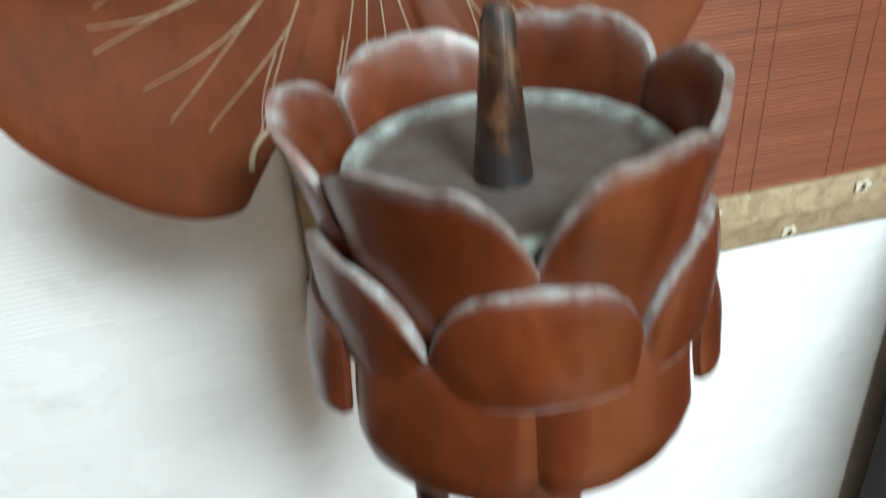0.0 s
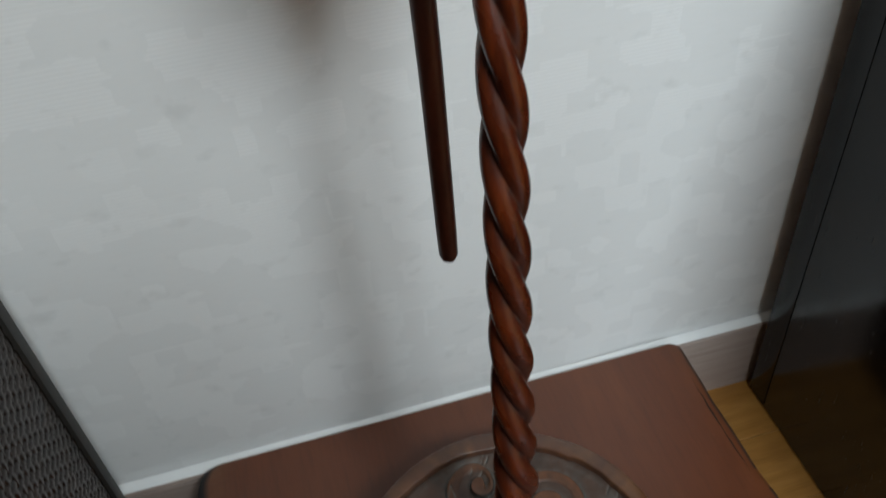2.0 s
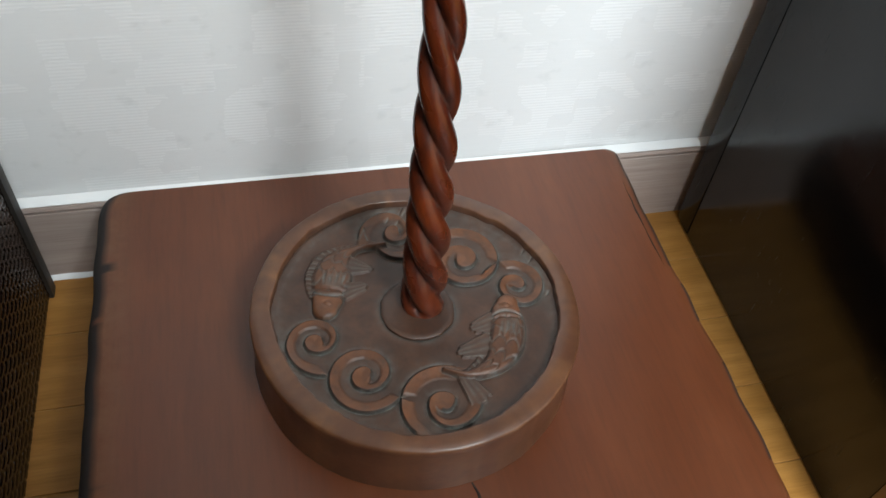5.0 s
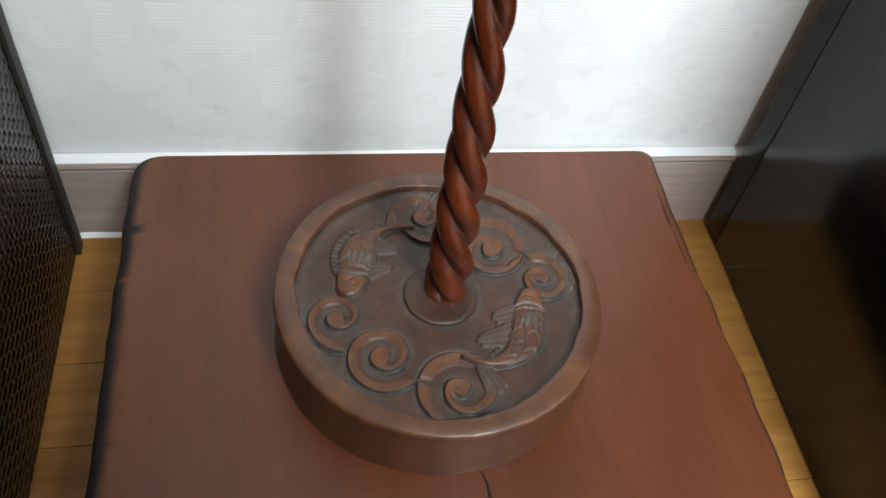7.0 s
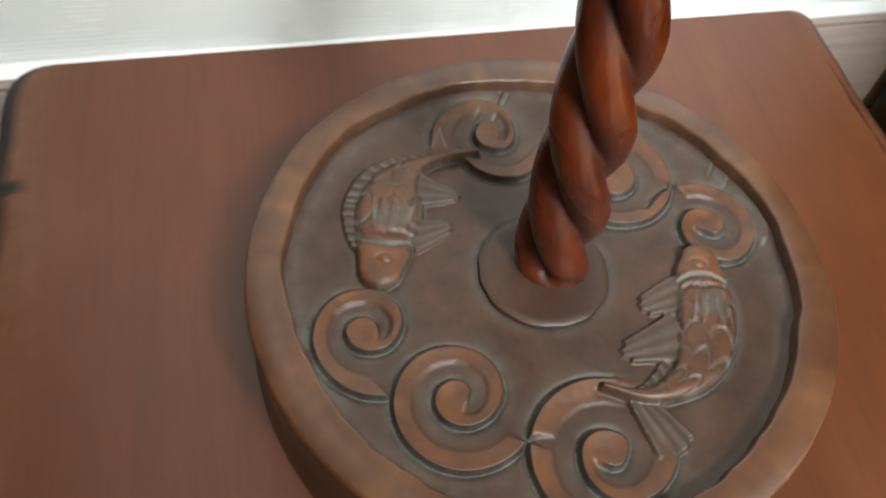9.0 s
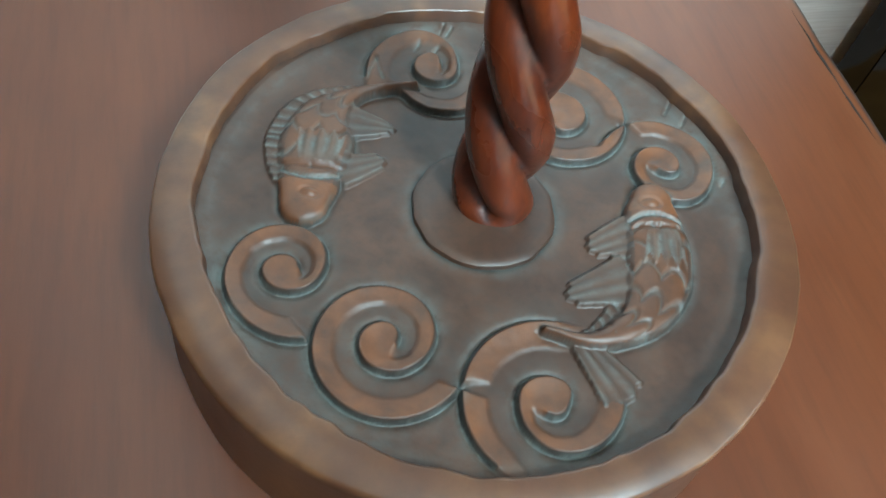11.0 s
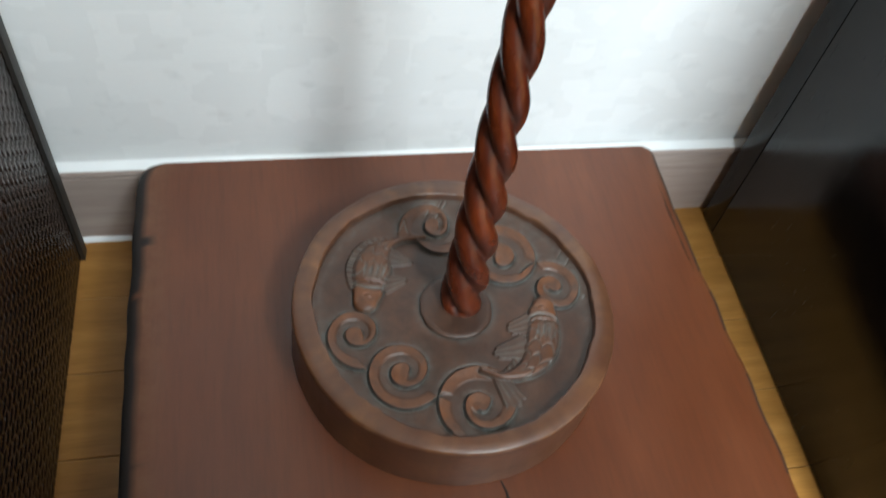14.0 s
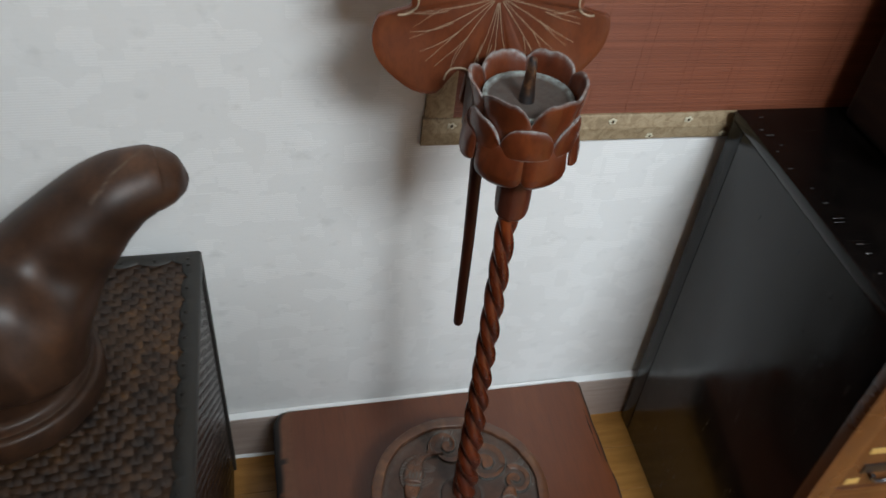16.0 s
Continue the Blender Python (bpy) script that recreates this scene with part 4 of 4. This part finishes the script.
def leaf_radius(a):
    """Outline of the lotus leaf: scalloped lobes between round slots."""
    deg = math.degrees(a) % 360
    lobe = 0.1085
    for s in SLOTS:
        d = abs((deg - s + 180) % 360 - 180)
        if d < 6.5:
            lobe = min(lobe, 0.074 + 0.0245 * (d / 6.5) ** 5)
        elif d < 24:
            lobe = min(lobe, 0.0985 + 0.0100 * math.sqrt(1 - ((24 - d) / 17.5) ** 2))
    return lobe + 0.0015 * math.sin(7 * a) + 0.0055 * math.exp(-(((deg - 203) / 14) ** 2))


def leaf_shield(root):
    cx, cy, cz = LEAF_C
    nr, na = 34, 540
    front, back, dust_shade = [], [], []
    for j in range(nr):
        f = (j / (nr - 1)) ** 0.8
        for i in range(na):
            a = 2 * math.pi * i / na
            r = max(0.002, f * leaf_radius(a))
            x, z = r * math.cos(a), r * math.sin(a)
            y = 0.0012 * math.sin(6 * a) * f**2 - 0.006 * f**2 + 0.004
            y -= 0.002 * noise.noise((x * 25, z * 25, 1))
            rim = max(0, (f - 0.95) / 0.05)
            front.append((cx + x, cy + y + 0.0012 * rim**2, cz + z))
            back.append((cx + x, cy + y + 0.0075 - 0.002 * rim**2, cz + z))
            dust_shade.append(0.0)
    m = nr * na
    faces = [q[::-1] for q in grid_faces(na, nr, True)] + [tuple(m + k for k in q) for q in grid_faces(na, nr, True)]
    faces += [tuple(range(na)), tuple(m + i for i in range(na))[::-1]]
    o = (nr - 1) * na
    faces += [(o + i, o + (i + 1) % na, m + o + (i + 1) % na, m + o + i) for i in range(na)]
    leaf = piece("leaf_shield", front + back, faces, M_LEAF, root, "upright carved lotus leaf shield", sharp=50, dust_shade=dust_shade * 2)

    def surf(a, f):
        r = f * leaf_radius(a)
        y = 0.0012 * math.sin(6 * a) * f**2 - 0.006 * f**2 + 0.004 - 0.002 * noise.noise((r * math.cos(a) * 25, r * math.sin(a) * 25, 1))
        return Vector((cx + r * math.cos(a), cy + y - 0.0002, cz + r * math.sin(a)))

    def polar(deg, r):
        a = radians(deg)
        return surf(a, min(0.97, r / leaf_radius(a)))

    def vein(d0, r0, d1, r1, w):
        pts = [polar(d0 + (d1 - d0) * t + 2.2 * math.sin(2.4 * t + d0), r0 + (r1 - r0) * t) for t in np.linspace(0, 1, 9)]
        v, f = tube(pts, [0.8 * w * (1 - 0.55 * t) for t in np.linspace(0, 1, 9)], 6)
        piece("vein", v, f, M_VEIN, leaf)

    # forked veins in each lobe
    for s, e in zip(SLOTS[:4], SLOTS[1:4] + [SLOTS[4] + 360]):
        mid, gap = 0.5 * (s + e), e - s
        for k in (-0.34, -0.11, 0.11, 0.34):
            d = mid + k * gap
            vein(mid + 0.75 * k * gap, 0.006, d, 0.086 - 0.03 * abs(k), 0.00040)
            vein(mid + 0.87 * k * gap, 0.044, d - 5.5, 0.080, 0.00034)
            if abs(k) > 0.3:
                vein(mid + 0.90 * k * gap, 0.052, d + 5.0, 0.076, 0.00032)
    # rolled hooks beside the slots
    for s in SLOTS[:4]:
        hx, hz = 0.0815 * math.cos(radians(s)), 0.0815 * math.sin(radians(s))
        pts = []
        for t in np.linspace(radians(s + 72), radians(s + 288), 15):
            px, pz = hx + 0.0125 * math.cos(t), hz + 0.0125 * math.sin(t)
            pts.append(polar(math.degrees(math.atan2(pz, px)), math.hypot(px, pz)))
        v, f = tube(pts, [0.0009] * 15, 6)
        piece("hook", v, f, M_VEIN, leaf)
    # tail of the leaf, carried down as a straight stick, and the bracket to the cup
    pts = [(-0.0165, 0.083, 0.715), (-0.0160, 0.079, 0.690), (-0.0145, 0.075, 0.640), (-0.0130, 0.072, 0.520), (-0.0125, 0.072, 0.415), (-0.0125, 0.072, 0.4005), (-0.0125, 0.072, 0.3970)]
    v, f = tube(pts, [0.0075, 0.0070, 0.0064, 0.0060, 0.0057, 0.0054, 0.0040], 20)
    piece("stick", v, f, M_STICK, root, "straight dark stick below the leaf", dust_shade=[0.0] * len(v))
    part("bracket", box_bm((-0.033, 0.055, 0.662), (-0.002, 0.083, 0.722), 0.005), M_STICK, root, "dark block joining leaf and cup")


M_VEIN = plain("vein_groove", (0.42, 0.32, 0.22), 0.6, 0, 0.3, 300)
candlestick()


# ---- lidded rattan hamper ----
def woven(parent, origin, ua, va, nrm, w, h, pitch, mat, amp=0.0012, gap=0.9, name="strip"):
    """A plain weave of flat strips over a rectangle: each strip one wavy ribbon."""
    O, U, V, N = (Vector(t) for t in (origin, ua, va, nrm))
    nu, nv = int(w / pitch), int(h / pitch)
    rnd = random.Random(int(1000 * pitch) + nu)

    def ribbon(along, across, length, n_cross, k, count):
        steps, verts = n_cross * 4 + 1, []
        half = 0.5 * pitch * gap * rnd.uniform(0.9, 1.05)
        drift = rnd.uniform(-0.1, 0.1) * pitch
        for s in range(steps):
            p = length * s / (steps - 1)
            ph = math.pi * (p / (length / n_cross) + k + (1 if along is V else 0))
            z = amp * math.sin(ph)
            c = (k + 0.5) * pitch + drift + 0.05 * pitch * math.sin(p * 40 + k)
            base = O + along * p + across * c + N * z
            verts += [base - across * half - N * 0.0005, base - across * half * 0.6 + N * 0.0003, base + across * half * 0.6 + N * 0.0003, base + across * half - N * 0.0005]
        faces = grid_faces(4, steps)
        if along.cross(across).dot(N) > 0:
            faces = [q[::-1] for q in faces]
        piece(name, verts, [q[::-1] for q in faces], mat, parent, sharp=60)

    for k in range(nv):
        ribbon(U, V, w, nu, k, nv)
    for k in range(nu):
        ribbon(V, U, h, nv, k, nu)


HX0, HX1, HY0, HY1, HZ = -0.72, -0.2935, -0.235, 0.1835, 0.4330


def hamper():
    root = empty("rattan_hamper", "dark woven rattan hamper with scalloped black leather edging", "hamper", (HX1, HY1, 0))
    root.location = (0, 0, 0)
    part("body", box_bm((HX0 + 0.003, HY0 + 0.003, 0.0), (HX1 - 0.0055, HY1 - 0.003, HZ - 0.0066), 0.002), M_LEATHER, root)
    lid = part("lid", box_bm((HX0 + 0.004, HY0 + 0.004, HZ - 0.0062), (HX1 - 0.004, HY1 - 0.004, HZ - 0.0045)), M_LEATHER, root, "woven rattan lid")
    woven(lid, (HX0 + 0.004, HY0 + 0.004, HZ - 0.0026), (1, 0, 0), (0, 1, 0), (0, 0, 1), HX1 - HX0 - 0.008, HY1 - HY0 - 0.008, 0.0090, M_RATTAN, 0.0011, 0.93)
    side = part("side_panel", box_bm((HX1 - 0.0042, HY0 + 0.01, 0.003), (HX1 - 0.0034, HY1 - 0.01, HZ - 0.015)), M_LEATHER, root, "finely woven dark rattan side")
    woven(side, (HX1 - 0.0022, HY0 + 0.012, 0.004), (0, 1, 0), (0, 0, 1), (1, 0, 0), HY1 - HY0 - 0.02, HZ - 0.018, 0.0072, M_RATTAN_SIDE, 0.00035, 0.93)

    # leather edging with scallops towards the weave and a flange down the side
    def scallop(a, b, fixed, inward, axis):
        n, verts = 160, []
        for s in np.linspace(a, b, n):
            sc = 0.0125 + 0.0065 * abs(math.sin(math.pi * s / 0.036)) ** 0.6
            for off, z in ((sc, HZ + 0.0004), (sc - 0.0012, HZ + 0.0018), (0.002, HZ + 0.0022), (0.0, HZ + 0.0012), (-0.0012, HZ - 0.0006), (-0.0012, HZ - 0.014)):
                p = fixed + inward * off
                verts.append((p, s, z) if axis == "y" else (s, p, z))
        f = grid_faces(6, n)
        e = piece("leather_edge", verts, f, M_LEATHER, root, "scalloped black leather edging", sharp=50)
        k = math.ceil(a / 0.036)
        while (k + 0.5) * 0.036 < b - 0.006:
            s, p = (k + 0.5) * 0.036, fixed + inward * 0.0125
            v, q = lathe([(0.0022, 0.0), (0.0021, 0.0007), (0.0013, 0.0013), (0.0004, 0.0015)], 10)
            c = (p, s) if axis == "y" else (s, p)
            piece("tack", [(x + c[0], y + c[1], z + HZ + 0.0018) for x, y, z in v], q, M_TACK, e, "dark tack")
            k += 1
    scallop(HY0, HY1, HX1, -1, "y")
    scallop(HX0, HX1 - 0.001, HY1 + 0.0006, -1, "x")
    scallop(HY0, HY1, HX0, 1, "y")
    scallop(HX0, HX1 - 0.001, HY0, 1, "x")
    # upright corner strip at the back
    part("corner_strip", box_bm((HX1 - 0.012, HY1 - 0.012, 0.0), (HX1 + 0.0016, HY1 + 0.0012, HZ - 0.014), 0.0015), M_LEATHER, root)
    part("corner_strip", box_bm((HX1 - 0.012, HY0 - 0.0012, 0.0), (HX1 + 0.0016, HY0 + 0.012, HZ - 0.014), 0.0015), M_LEATHER, root)
    return root


hamper()


# ---- carved wooden sculpture on the hamper ----
def sculpture():
    sx, sy = -0.457, 0.010
    prof = [(0.074, 0.0), (0.0865, 0.001), (0.0885, 0.004), (0.0888, 0.016), (0.0882, 0.026), (0.0868, 0.0285), (0.0830, 0.0297), (0.0800, 0.0292), (0.0788, 0.0312), (0.0780, 0.0362), (0.0750, 0.0382), (0.070, 0.039)]
    pv, pf = lathe(prof, 96, 0.004)
    verts = [(x + sx, y + sy, z + HZ + 0.0012) for x, y, z in pv]
    faces = list(pf)
    keys = smooth_curve([
        (-0.457, 0.01, 0.468, 0.062, 0.06), (-0.457, 0.012, 0.482, 0.077, 0.074), (-0.450, 0.018, 0.5046, 0.0840, 0.0790), (-0.432, 0.031, 0.5274, 0.0760, 0.0735),
        (-0.404, 0.049, 0.5501, 0.0560, 0.0555), (-0.366, 0.068, 0.587, 0.0425, 0.0430), (-0.336, 0.078, 0.607, 0.0372, 0.0385), (-0.313, 0.085, 0.614, 0.0312, 0.0335),
        (-0.3005, 0.089, 0.6135, 0.0282, 0.0300), (-0.2890, 0.092, 0.612, 0.0228, 0.0243), (-0.2810, 0.094, 0.6105, 0.0150, 0.0160), (-0.2768, 0.095, 0.610, 0.0072, 0.0078), (-0.2752, 0.0955, 0.6098, 0.0014, 0.0018)], 130)
    v2, f2 = tube([k[:3] for k in keys], [(float(k[3]), float(k[4])) for k in keys], 112)
    v2 = [Vector(v) + 0.005 * Vector((noise.noise((v[0] * 24, v[1] * 24, v[2] * 24)), noise.noise((v[0] * 24, 5, v[2] * 24)), 0)) * min(1, max(0, (0.66 - v[2]) / 0.1)) for v in v2]
    # hand-worked hollows and swellings
    push = Vector((0.33, -0.83, 0.44))
    for p, size, amount in (((-0.384, 0.006, 0.575), 0.024, -0.006), ((-0.376, -0.002, 0.538), 0.020, 0.004), ((-0.455, -0.045, 0.548), 0.022, -0.003), ((-0.42, -0.05, 0.515), 0.020, 0.004)):
        v2 = [v + push * amount * math.exp(-((v - Vector(p)).length / size) ** 2) for v in v2]
    o = len(verts)
    verts += [tuple(v) for v in v2]
    faces += [tuple(o + i for i in f) for f in f2]
    groove = {(0.0800, 0.0292): 0.35, (0.0868, 0.0285): 0.15, (0.0750, 0.0382): 0.2}
    rings = [max([g for (r, z), g in groove.items() if abs(v[2] - HZ - 0.0012 - z) < 0.0004 and abs(math.hypot(v[0] - sx, v[1] - sy) - r) < 0.002] or [0.0]) for v in verts[:o]]
    # an open drying crack along the top of the head
    def on_crack(v):
        if v[2] < 0.625 or not -0.352 < v[0] < -0.305:
            return 0.0
        return max(0.0, 1 - abs(v[1] - 0.083 - 1.16 * (v[0] + 0.3135) - 0.005 * noise.noise((v[0] * 70, 0, 0))) / (0.0020 + 0.0014 * noise.noise((v[0] * 120, 3, 0))))

    crack = [on_crack(v) if i >= o else 0.0 for i, v in enumerate(verts)]
    verts = [(v[0] - 0.0075, v[1], v[2]) for v in verts]
    ob = piece("sculpture", verts, faces, M_SCULPT, sharp=60, dust_shade=[max(c, rings[i] if i < o else 0.0) for i, c in enumerate(crack)])
    tagged(ob, "polished dark wooden abstract sculpture on a round plinth", "sculpture")


sculpture()


# ---- black lacquered chest with a burl front ----
def chest():
    cx0, cx1, cy0, cy1, cz = 0.3235, 1.02, -0.168, 0.186, 0.592
    root = empty("lacquered_chest", "black lacquered wooden chest with burl front and iron fittings", "chest", (cx0, cy0, 0))
    root.location = (0, 0, 0)
    part("body", box_bm((cx0 + 0.0035, cy0 + 0.004, 0.004), (cx1, cy1 - 0.001, cz - 0.012), 0.002), M_LACQ, root)
    # side boards: a back stile and the wide panel, with a fine open joint between
    part("side_board", box_bm((cx0, 0.1595, 0.002), (cx0 + 0.005, cy1, cz - 0.0125), 0.0012), M_LACQ, root)
    part("side_board", box_bm((cx0 + 0.0004, cy0 + 0.012, 0.002), (cx0 + 0.005, 0.1590, cz - 0.0125), 0.0006), M_LACQ, root)
    part("top_board", box_bm((cx0 - 0.0005, cy0 - 0.004, cz - 0.012), (cx1 + 0.01, cy1, cz + 0.002), 0.0025), M_LACQ, root)
    # burl front with frame, light inlays and iron plates
    part("front_stile", box_bm((cx0 - 0.0004, cy0 - 0.003, 0.002), (cx0 + 0.028, cy0 + 0.0115, cz - 0.0125), 0.0015), M_FRONT, root, "warm orange-brown stile")
    part("front_panel", box_bm((cx0 + 0.0285, cy0 - 0.0002, 0.002), (cx1, cy0 + 0.0038, cz - 0.0125), 0.001), M_FRONT, root, "warm orange-brown burl panel")
    for z in (0.20, 0.345, 0.49):
        part("rail", box_bm((cx0 + 0.0288, cy0 - 0.0022, z), (cx1 - 0.03, cy0 - 0.0003, z + 0.012), 0.0008), M_FRONT, root)
        for k in range(4):
            x = cx0 + 0.045 + 0.16 * k
            p = part("iron_plate", box_bm((x, cy0 - 0.0020, z + 0.040), (x + 0.062, cy0 - 0.0004, z + 0.055), 0.0007), M_METAL, root, "dark iron plate")
            pts = [(x + 0.031 + 0.017 * math.cos(t), cy0 - 0.005 - 0.002 * math.sin(t), z + 0.040 + 0.017 * math.sin(t)) for t in np.linspace(math.pi, 2 * math.pi, 13)]
            v, f = tube(pts, [0.0022] * 13, 8)
            piece("pull", v, f, M_METAL, root, "iron drop pull")
            part("inlay", box_bm((x - 0.006, cy0 - 0.0012, z + 0.075), (x + 0.020, cy0 - 0.0004, z + 0.085), 0.0004), M_INLAY, root, "pale wood inlay")
            part("inlay", box_bm((x - 0.010, cy0 - 0.0012, z + 0.020), (x + 0.006, cy0 - 0.0004, z + 0.030), 0.0004), M_INLAY, root, "pale wood inlay")
    # broken nacre inlay along the top's edge
    rnd = random.Random(8)
    y = cy1 - 0.018
    while y > cy0:
        w = rnd.uniform(0.003, 0.012)
        x = cx0 + rnd.uniform(0.003, 0.020)
        part("nacre_inlay", box_bm((x, y, cz + 0.0018), (x + w, y + rnd.uniform(0.0006, 0.0012), cz + 0.0024), 0.0003, 1), M_NACRE, root, "pale nacre inlay")
        y -= rnd.uniform(0.004, 0.034)
    set_askew(root, (cx0, cy1), -1.4)
    return root


chest()


def dark_box():
    """The dark case that stands on the chest."""
    root = empty("dark_case", "dark brown wooden case standing on the black chest", "case", (0.40, 0, 0.594))
    root.location = (0, 0, 0)
    part("case_body", box_bm((0.445, -0.12, 0.5945), (0.95, 0.165, 0.86), 0.012, 3), M_BARK, root)
    part("case_lid", box_bm((0.440, -0.125, 0.8605), (0.955, 0.170, 0.885), 0.006, 3), M_BARK, root)
    v, f = tube([(0.4455, 0.01, 0.665), (0.440, 0.01, 0.665), (0.434, 0.01, 0.665), (0.424, 0.01, 0.665), (0.415, 0.01, 0.665), (0.412, 0.01, 0.665)], [0.008, 0.008, 0.017, 0.021, 0.014, 0.003], 24)
    piece("knob", v, f, M_KNOB, root, "greyish brown round knob")


dark_box()

# ---- floor strips, the pieces of the floor ----
rnd = random.Random(5)
strip = {}
for variant in range(6):
    bm = box_bm((0, 0, -0.006), (0.60, 0.0745, 0.0), 0.0006, 1)
    bmesh.ops.delete(bm, geom=[f for f in bm.faces if f.normal.z < -0.9], context="FACES_ONLY")
    ob0 = part("floor_strip", bm, M_FLOORWOOD, smooth=False)
    strip[variant] = ob0.data
    bpy.data.objects.remove(ob0)
y, row = WALL_Y - 0.0745, 0
while y > Y0 - 0.1:
    x = X0 - rnd.uniform(0, 0.055) - 0.001
    while x < X1 - 0.54:
        ob = new("floor_strip", strip[rnd.randrange(6)])
        ob.parent = sub
        ob.location = (x, y, rnd.uniform(-0.0002, 0.0))
        x += 0.6005
    y -= 0.075
    row += 1
